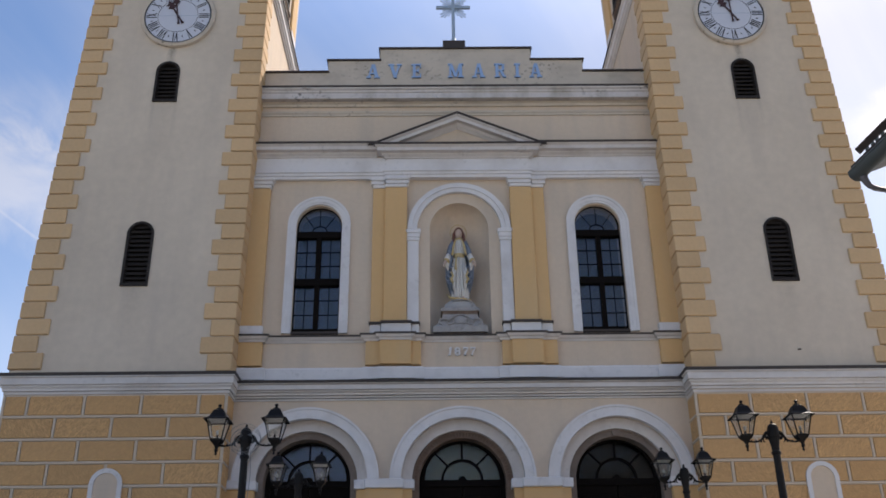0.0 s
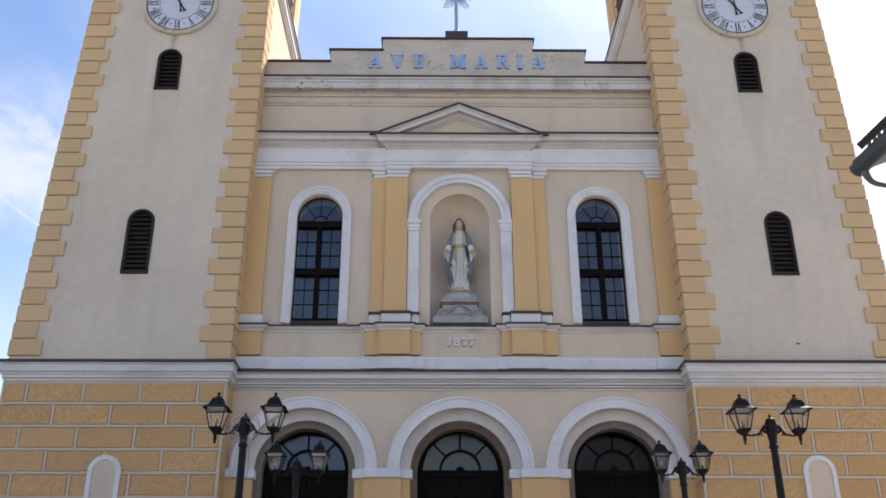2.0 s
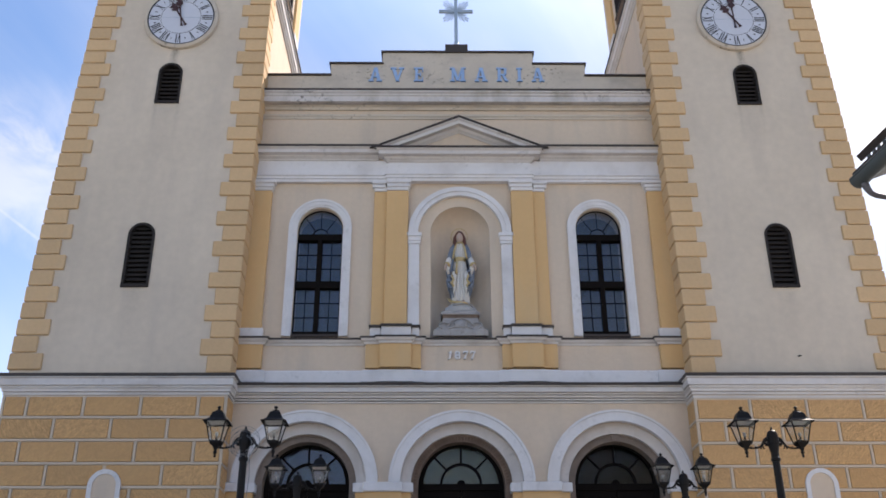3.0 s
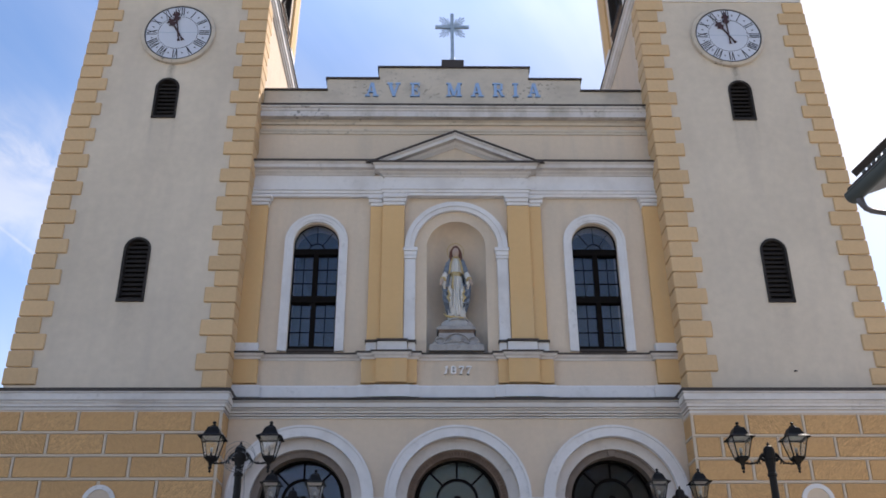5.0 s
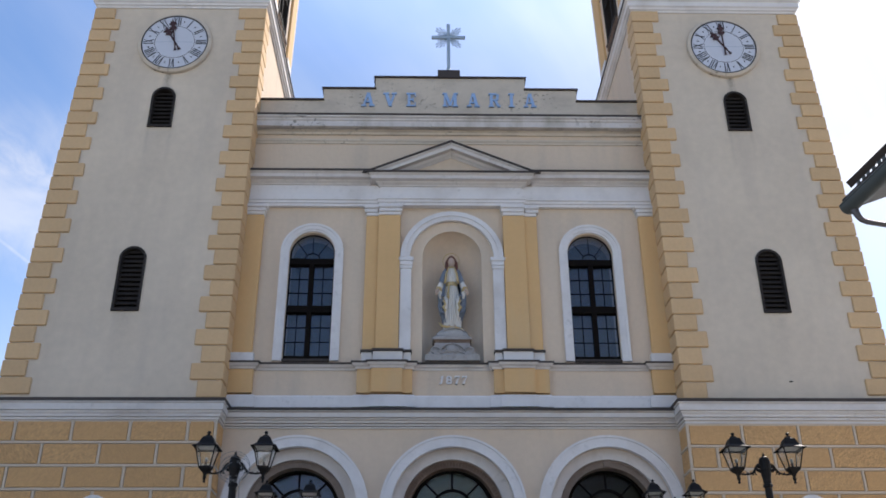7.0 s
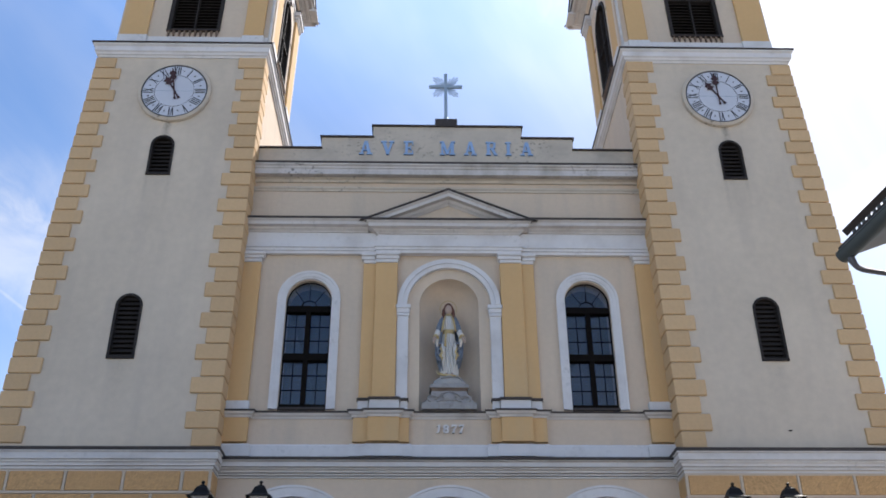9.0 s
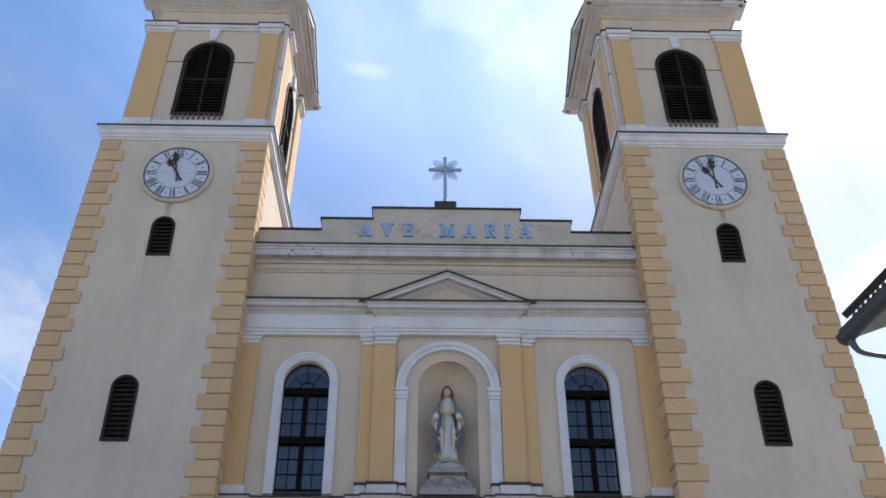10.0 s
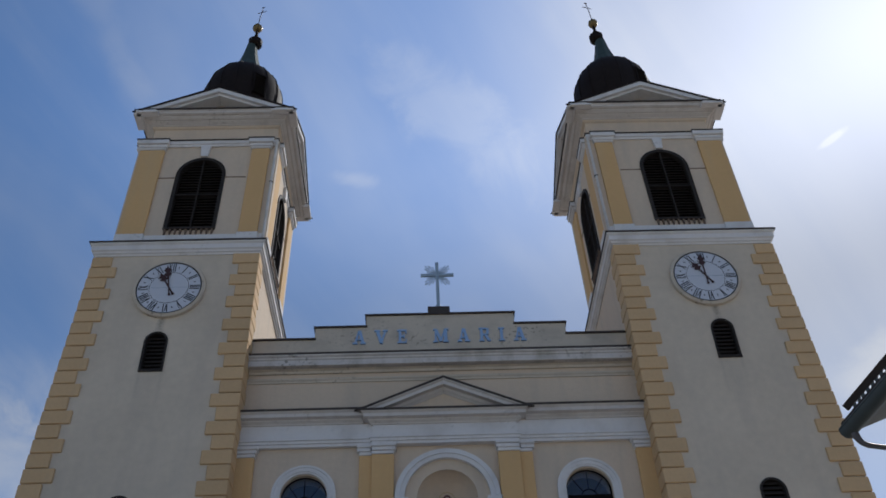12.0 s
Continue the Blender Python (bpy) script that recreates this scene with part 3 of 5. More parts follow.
def portals():
    for i, xc in enumerate(DOORS):
        bm = bmesh.new()
        arch_band(bm, xc, SPRING, 1.285, 1.50, SPRING, -0.23, -0.1, 40)
        arch_band(bm, xc, SPRING, 1.475, 1.525, SPRING, -0.255, -0.1, 40)
        part("archivolt", bm, "white", church)
        bm = bmesh.new()
        arch_band(bm, xc, SPRING, 0.915, 1.06, G0, 0.10, 0.5, 32)
        arch_band(bm, xc, SPRING, 1.025, 1.062, G0, 0.07, 0.12, 32)
        ring = part("stone_surround", bm, "stone" if i == 1 else "greystone", church, "brown carved stone portal surround" if i == 1 else "grey stone portal surround")
        if i == 1:  # radial flutes cut round the arch of the middle portal
            for k in range(46):
                bm = bmesh.new()
                r0, r1, w = 0.935 + 0.02 * (k % 3 == 1), 1.015, 0.020 + 0.006 * math.sin(k * 2.3)
                prism(bm, [(-w, r0), (-w * 1.1, r1), (w * 1.1, r1), (w, r0)], 0.075 + 0.008 * math.sin(k * 1.7), 0.12)
                piece("flute", mesh_of("flute", bm, "carved"), ring, pose(xc, 0, SPRING, 0, -88 + 176 * k / 45, 0))
        elif i == 2:
            bm = bmesh.new()
            prism(bm, [(xc - 0.07, SPRING + 0.92), (xc - 0.09, SPRING + 1.07), (xc + 0.09, SPRING + 1.07), (xc + 0.07, SPRING + 0.92)], 0.05, 0.2)
            part("keystone", bm, "greystone", ring)
        pane_mat = ("fanglass", "greenglass", "dimglass")[i]
        # door leaf frame with a fanlight
        bm = bmesh.new()
        arch_band(bm, xc, 5.72, 0.805, 0.93, G0, 0.38, 0.5, 32)
        door = part("door", bm, "wood", church, "dark wooden portal door under a glazed fanlight")
        bm = bmesh.new()
        box(bm, xc - 0.85, xc + 0.85, 0.37, 0.5, 5.585, 5.72)
        part("transom", bm, "wood", door)
        bm = bmesh.new()
        arch_band(bm, xc, 5.72, 0.40, 0.45, 5.72, 0.40, 0.48, 24)
        part("fan_ring", bm, "wood", door)
        bm = bmesh.new()
        prism(bm, [(xc + 0.09 * math.cos(math.pi * t / 10), 5.72 + 0.09 * math.sin(math.pi * t / 10)) for t in range(11)], 0.41, 0.45)
        part("fan_boss", bm, "wood", door)
        for k in range(1, 4):
            a = math.pi * k / 4
            bm = bmesh.new()
            tube(bm, [(xc + 0.44 * math.cos(a), 0.44, 5.72 + 0.44 * math.sin(a)), (xc + 0.815 * math.cos(a), 0.44, 5.72 + 0.815 * math.sin(a))], 0.022, 6)
            part("fan_bar", bm, "wood", door)
        for k in range(4):
            a0, a1 = math.pi * k / 4 + 0.02, math.pi * (k + 1) / 4 - 0.02
            bm = bmesh.new()
            prism(bm, [(xc + 0.43 * math.cos(a0 + (a1 - a0) * t / 6), 5.72 + 0.43 * math.sin(a0 + (a1 - a0) * t / 6)) for t in range(7)] +
                  [(xc + 0.815 * math.cos(a1 + (a0 - a1) * t / 6), 5.72 + 0.815 * math.sin(a1 + (a0 - a1) * t / 6)) for t in range(7)], 0.455, 0.461)
            part("pane", bm, pane_mat, door)
        bm = bmesh.new()
        prism(bm, [(xc + 0.43 * math.cos(math.pi * t / 12), 5.72 + 0.43 * math.sin(math.pi * t / 12)) for t in range(13)], 0.455, 0.461)
        part("pane", bm, pane_mat, door)
        for s in (-1, 1):
            bm = bmesh.new()
            box(bm, xc + s * 0.01, xc + s * 0.845, 0.42, 0.5, G0 + 0.02, 5.58)
            part("leaf", bm, "wood", door)
            for z0, z1 in ((G0 + 0.3, 2.9), (3.1, 4.3), (4.5, 5.4)):
                bm = bmesh.new()
                box(bm, xc + s * 0.12, xc + s * 0.74, 0.40, 0.43, z0, z1, 0.02)
                part("leaf_panel", bm, "wood", door)
    # imposts and piers
    for x0, x1 in ((-TX - 0.1, -4.53), (-2.07, -1.26), (1.20, 2.04), (4.50, TX + 0.1)):
        bm = bmesh.new()
        box(bm, x0 + 0.0, x1, -0.26, 0.0, 5.45, 5.64, 0.015)
        part("impost", bm, "white", church)
        bm = bmesh.new()
        box(bm, x0 + 0.02, x1 - 0.02, -0.19, 0.0, G0 - 0.2, 5.45)
        part("pier", bm, "yellow", church)
    for xc in DOORS:
        for s in (-1, 1):
            bm = bmesh.new()
            box(bm, xc + s * 1.01, xc + s * 1.285, -0.16, 0.1, 5.45, 5.64, 0.01)
            part("impost", bm, "white", church)
            bm = bmesh.new()
            box(bm, xc + s * 1.06, xc + s * 1.285, -0.10, 0.1, G0 - 0.2, 5.45)
            part("pier", bm, "yellow", church)


portals()


def windows():
    for xc in WINS:
        bm = bmesh.new()
        arch_band(bm, xc, 11.61, 0.50, 0.545, 8.95, 0.11, 0.16, 28)
        win = part("window", bm, "wood", church, "tall arched window with dark wooden frame and small panes")

        def bar(name, *b):
            bm = bmesh.new()
            box(bm, *b)
            part(name, bm, "wood", win)

        bar("rail", xc - 0.5, xc + 0.5, 0.07, 0.19, 8.95, 9.05)
        bar("transom", xc - 0.51, xc + 0.51, 0.03, 0.19, 11.31, 11.46)
        bar("transom", xc - 0.51, xc + 0.51, 0.03, 0.19, 10.10, 10.26)
        bar("mullion", xc - 0.055, xc + 0.055, 0.04, 0.19, 9.05, 10.10)
        bar("mullion", xc - 0.055, xc + 0.055, 0.04, 0.19, 10.26, 11.31)
        for x in (xc - 0.275, xc + 0.275):
            bar("glazing_bar", x - 0.008, x + 0.008, 0.115, 0.155, 9.05, 10.10)
            bar("glazing_bar", x - 0.008, x + 0.008, 0.115, 0.155, 10.26, 11.31)
        for z in (9.40, 9.75, 10.61, 10.96):
            bar("glazing_bar", xc - 0.5, xc - 0.05, 0.116, 0.154, z - 0.008, z + 0.008)
            bar("glazing_bar", xc + 0.05, xc + 0.5, 0.116, 0.154, z - 0.008, z + 0.008)
        for k in (1, 2, 3):
            a = math.pi * k / 4
            bm = bmesh.new()
            tube(bm, [(xc + 0.18 * math.cos(a), 0.135, 11.46 + 0.18 * math.sin(a)), (xc + 0.50 * math.cos(a), 0.135, 11.52 + 0.55 * math.sin(a))], 0.010, 5)
            part("glazing_bar", bm, "wood", win)
        bm = bmesh.new()
        arch_band(bm, xc, 11.46, 0.17, 0.19, 11.46, 0.12, 0.15, 16)
        part("glazing_ring", bm, "wood", win)
        bm = bmesh.new()
        arch_band(bm, xc, 11.61, 0.535, 0.70, 8.90, -0.045, 0.02, 32)
        arch_band(bm, xc, 11.61, 0.585, 0.68, 8.90, -0.062, 0.02, 32)
        arch_band(bm, xc, 11.61, 0.675, 0.735, 8.90, -0.08, 0.02, 32)
        part("surround", bm, "white", win, "white plaster window surround")
        bm = bmesh.new()
        box(bm, xc - 0.53, xc + 0.53, -0.06, 0.3, 8.88, 8.945, 0.01)
        part("sill", bm, "flash", win, "dark metal sill")
        xs = [xc - 0.505, xc - 0.275, xc - 0.045, xc + 0.045, xc + 0.275, xc + 0.505]
        for z0, z1 in ((9.05, 9.40), (9.40, 9.75), (9.75, 10.10), (10.26, 10.61), (10.61, 10.96), (10.96, 11.31)):
            for a, b in ((0, 1), (1, 2), (3, 4), (4, 5)):
                bm = bmesh.new()
                t, u = random.uniform(-0.003, 0.003), random.uniform(-0.002, 0.002)
                vs = [bm.verts.new(p) for p in ((xs[a] + 0.007, 0.132 + t, z0 + 0.007), (xs[b] - 0.007, 0.132 - t, z0 + 0.007), (xs[b] - 0.007, 0.132 - t + u, z1 - 0.007), (xs[a] + 0.007, 0.132 + t + u, z1 - 0.007))]
                f = bm.faces.new(vs)
                ex = bmesh.ops.extrude_face_region(bm, geom=[f])["geom"]
                for v in ex:
                    if isinstance(v, bmesh.types.BMVert):
                        v.co.y += 0.006
                part("pane", bm, "glass", win)
        bm = bmesh.new()
        prism(bm, [(xc + 0.51 * math.cos(math.pi * t / 20), 11.60 + 0.51 * math.sin(math.pi * t / 20)) for t in range(21)] + [(xc - 0.51, 11.45), (xc + 0.51, 11.45)], 0.132, 0.138)
        part("pane", bm, "glass", win)


windows()


def niche():
    # half round recess with a quarter dome
    bm = bmesh.new()
    n, r = 20, 0.69
    levels = [(r, 8.88), (r, 11.49)] + [(r * math.cos(radians(a)), 11.49 + r * math.sin(radians(a))) for a in range(9, 90, 9)]
    rings = [[bm.verts.new((q * math.cos(math.pi * i / n), 0.02 + 0.54 * q / r * math.sin(math.pi * i / n), z)) for i in range(n + 1)] for q, z in levels]
    for a, b in zip(rings, rings[1:]):
        for i in range(n):
            bm.faces.new((a[i], a[i + 1], b[i + 1], b[i]))
    tip = bm.verts.new((0, 0.02, 11.49 + r))
    for i in range(n):
        bm.faces.new((rings[-1][i], rings[-1][i + 1], tip))
    bm.faces.new(rings[0])
    for f in bm.faces:
        f.smooth = True
    part("niche", bm, "plaster", church, "half round niche with a domed head")
    bm = bmesh.new()
    arch_band(bm, 0, 11.45, 0.985, 1.195, 11.45, -0.10, 0.02, 40)
    arch_band(bm, 0, 11.45, 1.09, 1.205, 11.45, -0.13, 0.02, 40)
    part("archivolt", bm, "white", church)
    for s in (-1, 1):
        bm = bmesh.new()
        box(bm, s * 0.95, s * 1.21, -0.08, 0.02, 9.12, 11.16, 0.008)
        part("strip_pilaster", bm, "white", church)
        bm = bmesh.new()
        for z0, z1, o in ((11.16, 11.24, 0.02), (11.241, 11.35, 0.03), (11.351, 11.45, 0.05)):
            box(bm, s * (0.95 - o), s * (1.21 + o), -0.08 - o, 0.02, z0, z1, 0.01)
        part("impost", bm, "white", church)


niche()


def nave():
    bm = bmesh.new()
    for x in (-TX, TX - 0.3):
        box(bm, x, x + 0.3, 0.56, 24, G0 - 0.2, 14.4)
    box(bm, -TX, TX, 24, 24.3, G0 - 0.2, 14.4)
    box(bm, -TX, TX, 0.56, 24, 14.4, 14.6)
    box(bm, -TX + 0.3, TX - 0.3, 0.56, 24, 1.5, 1.62)
    part("nave_wall", bm, "inside", church)
    bm = bmesh.new()
    prism(bm, [(-5.2, 14.61), (0, 15.2), (5.2, 14.61)], 0.6, 24.3)
    part("nave_roof", bm, "tile", church)


nave()


# ------------------------------------------------------------ towers
YF, YB = -0.60, 5.5          # front and back of the towers
TOP = 18.62


BASE_IN, BASE_OUT = {-1: 4.92, 1: 4.83}, {-1: 9.55, 1: 9.46}   # sides of the tower bases


def outer_x(z, s):
    return 9.575 - s * 0.045 - (z - 8.0) * 0.0445


def inner_x(z, s):
    return 4.955 - s * 0.02 - (z - 8.0) * 0.0135


LOW_L, UP_L = (7.24, 9.87, 11.13, 0.29), (7.11, 14.72, 15.58, 0.28)   # centre, foot, springing, half width
CLOCK_Z = 17.335


def tower(s):
    bm = bmesh.new()
    xo0, xo1, xi0, xi1 = outer_x(7.6, s), outer_x(TOP, s), inner_x(7.6, s), inner_x(TOP, s)
    outer = [(s * xi0, 7.6), (s * xi1, TOP), (s * xo1, TOP), (s * xo0, 7.6)]
    holes = [arch(s * c, zs, r, z0, 14) for c, z0, zs, r in (LOW_L, UP_L)]
    plate(bm, outer, holes, YF, YF + 0.6)
    body = part("tower", bm, "towerwall", church, "cream plastered square tower with ochre quoins")
    for lo, hi in (((xi0, xi0 + 0.5), (xi1, xi1 + 0.5)), ((xo0 - 0.5, xo0), (xo1 - 0.5, xo1))):
        bm = bmesh.new()
        a = [bm.verts.new((s * x, y, 7.6)) for x, y in ((lo[0], YF + 0.6), (lo[0], YB), (lo[1], YB), (lo[1], YF + 0.6))]
        b = [bm.verts.new((s * x, y, TOP)) for x, y in ((hi[0], YF + 0.6), (hi[0], YB), (hi[1], YB), (hi[1], YF + 0.6))]
        for k in range(4):
            bm.faces.new((a[k], a[(k + 1) % 4], b[(k + 1) % 4], b[k]))
        bm.faces.new(a)
        bm.faces.new(b)
        part("side_wall", bm, "plaster", body)
    bm = bmesh.new()
    box(bm, s * (xi0 + 0.5), s * (xo1 - 0.5), YB - 0.5, YB, 7.6, TOP)
    part("rear_wall", bm, "plaster", body)
    for y0, y1, o in ((YB - 0.42, YB - 0.26, 0.03), (YB - 0.22, YB + 0.02, 0.05)):
        bm = bmesh.new()
        box(bm, s * (inner_x(16.5, s) - 0.025 - o), s * (inner_x(16.5, s) + 0.15), y0, y1, 14.0, 18.4)
        part("corner_strip", bm, "white", body)
    # cornice over the base, with flashing
    bi, bo = BASE_IN[s], BASE_OUT[s]
    path = [(s * bo, YB), (s * bo, -0.72), (s * (bi + 0.01), -0.72), (s * (bi + 0.01), -0.1)]
    if s > 0:
        path = path[::-1]
    bm = bmesh.new()
    sweep(bm, path, drop(0.085, CORNICE))
    c = part("base_cornice", bm, "offwhite", church)
    bm = bmesh.new()
    sweep(bm, path, drop(0.085, [(-0.1, 7.803), (0.155, 7.803), (0.155, 7.872), (-0.12, 7.95)]))
    part("flashing", bm, "flash", c, "dark brown sheet metal flashing")
    # base
    bm = bmesh.new()
    plate(bm, [(s * bi, G0 - 0.4), (s * bi, 7.4), (s * (bo + 0.02), 7.4), (s * (bo + 0.02), G0 - 0.4)], [], -0.73, -0.2)
    base = part("tower_base", bm, "joint", church, "rusticated tower base with brown scratched panels")
    for x0, x1, y1 in ((bi, 5.3, 1.0), (9.0, bo + 0.02, YB)):
        bm = bmesh.new()
        box(bm, s * x0, s * x1, -0.2, y1, G0 - 0.4, 7.4)
        part("side_wall", bm, "joint", base)
    bm = bmesh.new()
    arch_band(bm, s * 7.2, 5.46, 0.24, 0.33, 4.3, -0.80, -0.72, 20)
    part("blind_arch", bm, "white", base, "small white blind arch")
    bm = bmesh.new()
    plate(bm, arch(s * 7.2, 5.46, 0.25, 4.3, 16), [], -0.775, -0.72)
    part("blind_field", bm, "plaster", base)
    # top cornice
    path = [(s * xo1, YB), (s * xo1, YF), (s * xi1, YF), (s * xi1, YB)]
    if s > 0:
        path = path[::-1]
    bm = bmesh.new()
    sweep(bm, path, [(-0.3, 18.39), (0.03, 18.39), (0.04, 18.44), (0.08, 18.46), (0.09, 18.51), (0.13, 18.54), (0.13, 18.68), (0.18, 18.72), (0.18, 18.76), (-0.3, 18.76)], closed=True)
    c = part("tower_cornice", bm, "white", church)
    bm = bmesh.new()
    sweep(bm, path, [(-0.3, 18.763), (0.21, 18.763), (0.21, 18.80), (-0.3, 18.92)], closed=True)
    part("flashing", bm, "flash", c, "dark sheet metal flashing")
    # louvred openings
    for c, z0, zs, r in (LOW_L, UP_L):
        bm = bmesh.new()
        arch_band(bm, s * c, zs, r - 0.04, r + 0.015, z0, YF - 0.03, YF + 0.15, 16)
        box(bm, s * c - r - 0.015, s * c + r + 0.015, YF - 0.04, YF + 0.15, z0 - 0.03, z0 + 0.04)
        lv = part("louvre_window", bm, "louvre", church, "small arched opening with dark wooden louvres")
        n = int((zs + r - z0) / 0.115)
        for k in range(n):
            z = z0 + 0.08 + k * 0.115
            half = (r - 0.035) if z < zs else math.sqrt(max(0.003, (r - 0.035) ** 2 - (z - zs) ** 2))
            bm = bmesh.new()
            box(bm, -half, half, -0.06, 0.06, -0.011, 0.011)
            me = mesh_of("slat", bm, "louvre")
            piece("slat", me, lv, pose(s * c, YF + 0.07, z, 50, 0, 0))
        # dark sheet added behind the slats, its colour standing for the unlit interior
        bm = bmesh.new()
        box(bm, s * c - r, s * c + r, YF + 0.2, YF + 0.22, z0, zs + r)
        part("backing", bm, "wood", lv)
    return body, base


towers = {s: tower(s) for s in (-1, 1)}


# ------------------------------------------------------------ belfries
BX, BY, BW = 6.83, 1.87, 1.94    # axis, and half width


def belfry(s):
    xc = s * BX
    z0, z1 = 18.98, 23.43
    BD = 2.0
    xe = s * 6.70
    CW, CD = BW + 0.18, BD + 0.0    # half sizes of the core
    hole = arch(0, 22.0, 0.72, 19.80, 24)
    body = None
    for turn, half, dep in ((0, CW, CD), (90, CD - 0.39, CW), (180, CW, CD), (270, CD - 0.39, CW)):
        bm = bmesh.new()
        ox = s * 0.085 if turn == 0 else 0.0
        plate(bm, [(-half, z0), (-half, z1), (half, z1), (half, z0)], [[(x + ox, z) for x, z in hole]], -dep + 0.07, -dep + 0.46)
        bm.transform(pose(xc, BY, 0, 0, 0, turn))
        if body is None:
            body = part("belfry", bm, "plaster", church, "cream belfry stage with ochre pilasters beside set-back corners")
        else:
            part("wall", bm, "plaster", body)
    # pilasters beside each corner
    for turn, half, dep, inset in ((0, CW, CD, 0.18), (90, CD, CW, 0.26), (180, CW, CD, 0.18), (270, CD, CW, 0.26)):
        for i in (-1, 1):
            inner = 0.26 if turn == 0 and i == -s else inset
            xa, xb = i * (half - (0.06 if turn == 0 and i == s else inner)), i * (half - inset - 0.62)
            for name, mat, boxes in (("pilaster", "yellow", ((xa, xb, -dep, 19.64, 23.06),)),
                                     ("pilaster_base", "white", ((xa + i * 0.03, xb - i * 0.03, -dep - 0.03, z0, 19.63),)),
                                     ("capital", "white", ((xa + i * 0.03, xb - i * 0.03, -dep - 0.03, 23.06, 23.13), (xa + i * 0.06, xb - i * 0.06, -dep - 0.06, 23.131, 23.25), (xa + i * 0.11, xb - i * 0.11, -dep - 0.12, 23.251, 23.41))),
                                     ("flashing", "flash", ((xa + i * 0.13, xb - i * 0.13, -dep - 0.14, 23.412, 23.44),))):
                bm = bmesh.new()
                for q in boxes:
                    box(bm, q[0], q[1], q[2], -dep + 0.12, q[3], q[4], 0.0 if name == "flashing" else 0.01)
                bm.transform(pose(xc, BY, 0, 0, 0, turn))
                part(name, bm, mat, body)
    bm = bmesh.new()
    box(bm, xc - CW + 0.1, xc + CW - 0.1, BY - CD + 0.03, BY - CD + 0.2, z0, 19.60)
    part("plinth", bm, "white", body)
    # downpipe in the inner front corner
    bm = bmesh.new()
    px, py = xc - s * (CW - 0.07), BY - CD + 0.02
    tube(bm, [(px, py, 23.38), (px, py, 19.0)], 0.042, 10)
    part("downpipe", bm, "offwhite", body, "pale painted downpipe")
    for zz in (21.6,):
        bm = bmesh.new()
        box(bm, px - 0.05, px + 0.05, py - 0.045, py + 0.08, zz, zz + 0.03)
        part("bracket", bm, "iron", body)
    # architrave, frieze, cornice
    path = [(xe - BW, BY + BD), (xe - BW, BY - BD), (xe + BW, BY - BD), (xe + BW, BY + BD)]
    for name, mat, prof in (("architrave", "white", [(-0.3, 23.21), (-0.02, 23.21), (-0.02, 23.28), (0.02, 23.30), (0.02, 23.42), (-0.3, 23.42)]),
                            ("frieze", "plaster", [(-0.3, 23.421), (-0.04, 23.421), (-0.04, 23.98), (0.0, 24.0), (0.02, 24.03), (0.02, 24.08), (-0.3, 24.08)]),
                            ("cornice", "aged", [(-0.3, 24.081), (0.05, 24.081), (0.06, 24.11), (0.10, 24.12), (0.17, 24.16), (0.17, 24.18), (0.22, 24.185), (0.29, 24.235), (0.29, 24.265), (0.36, 24.27), (0.36, 24.285), (0.39, 24.29), (0.39, 24.36), (0.43, 24.40), (-0.3, 24.40)]),
                            ("flashing", "flash", [(-0.1, 23.4205), (0.06, 23.4205), (0.06, 23.445), (-0.1, 23.46)]),
                            ("cover", "flash", [(-0.3, 24.422), (0.47, 24.402), (0.47, 24.447), (-0.3, 24.449)])):
        bm = bmesh.new()
        sweep(bm, path, prof, closed=True)
        part(name, bm, mat, body)
    # four gables and the crossing roofs
    for turn, half, dep in ((0, BW, BD), (90, BD, BW), (180, BW, BD), (270, BD, BW)):
        w = half + 0.45
        dl = dep - 0.01 + (0.18 if turn in (90, 270) else 0.0)
        h = 0.90 if turn in (0, 180) else 1.15
        apex, tip = 24.50 + h, w + 0.10
        for name, mat, build in (("gable", "attic", 0), ("raking_cornice", "white", 1), ("roof", "dome", 2)):
            bm = bmesh.new()
            if build == 0:
                prism(bm, [(-w + 0.3, 24.452), (0, 24.45 + h - 0.12), (w - 0.3, 24.452)], -dep + 0.06, -dep + 0.3)
            elif build == 1:
                for i in (-1, 1):
                    def foot(below, z):  # where a line parallel to the slope meets the level z
                        return (apex - below - z) * tip / (apex - 24.27)

                    prism(bm, [(0, apex), (i * tip, 24.27), (i * tip, 24.20), (i * foot(0.17, 24.20), 24.20), (0, apex - 0.17)], -dep - 0.46, -dep + 0.2)
                    prism(bm, [(0, apex - 0.171), (i * foot(0.171, 24.28), 24.28), (i * foot(0.26, 24.28), 24.28), (0, apex - 0.26)], -dep - 0.36, -dep + 0.2)
            else:
                for i in (-1, 1):
                    a = [(0, apex + 0.003), (i * (tip + 0.04), 24.255), (i * (tip + 0.04), 24.30), (0, apex + 0.055)]
                    v0 = [bm.verts.new((x, -dep - 0.50, z)) for x, z in a]
                    v1 = [bm.verts.new((x * 0.02, -0.02, z + (0 if k in (0, 3) else apex - 24.255))) for k, (x, z) in enumerate(a)]
                    for k in range(4):
                        bm.faces.new((v0[k], v0[(k + 1) % 4], v1[(k + 1) % 4], v1[k]))
                    bm.faces.new(v0)
                    bm.faces.new(v1)
            bm.transform(pose(xe, BY, 0, 0, 0, turn))
            part(name, bm, mat, body)
        # louvres in the sound opening
        xw = xc + (s * 0.085 if turn == 0 else 0.0)
        bm = bmesh.new()
        arch_band(bm, 0, 22.0, 0.63, 0.735, 19.84, -dl + 0.03, -dl + 0.3, 24)
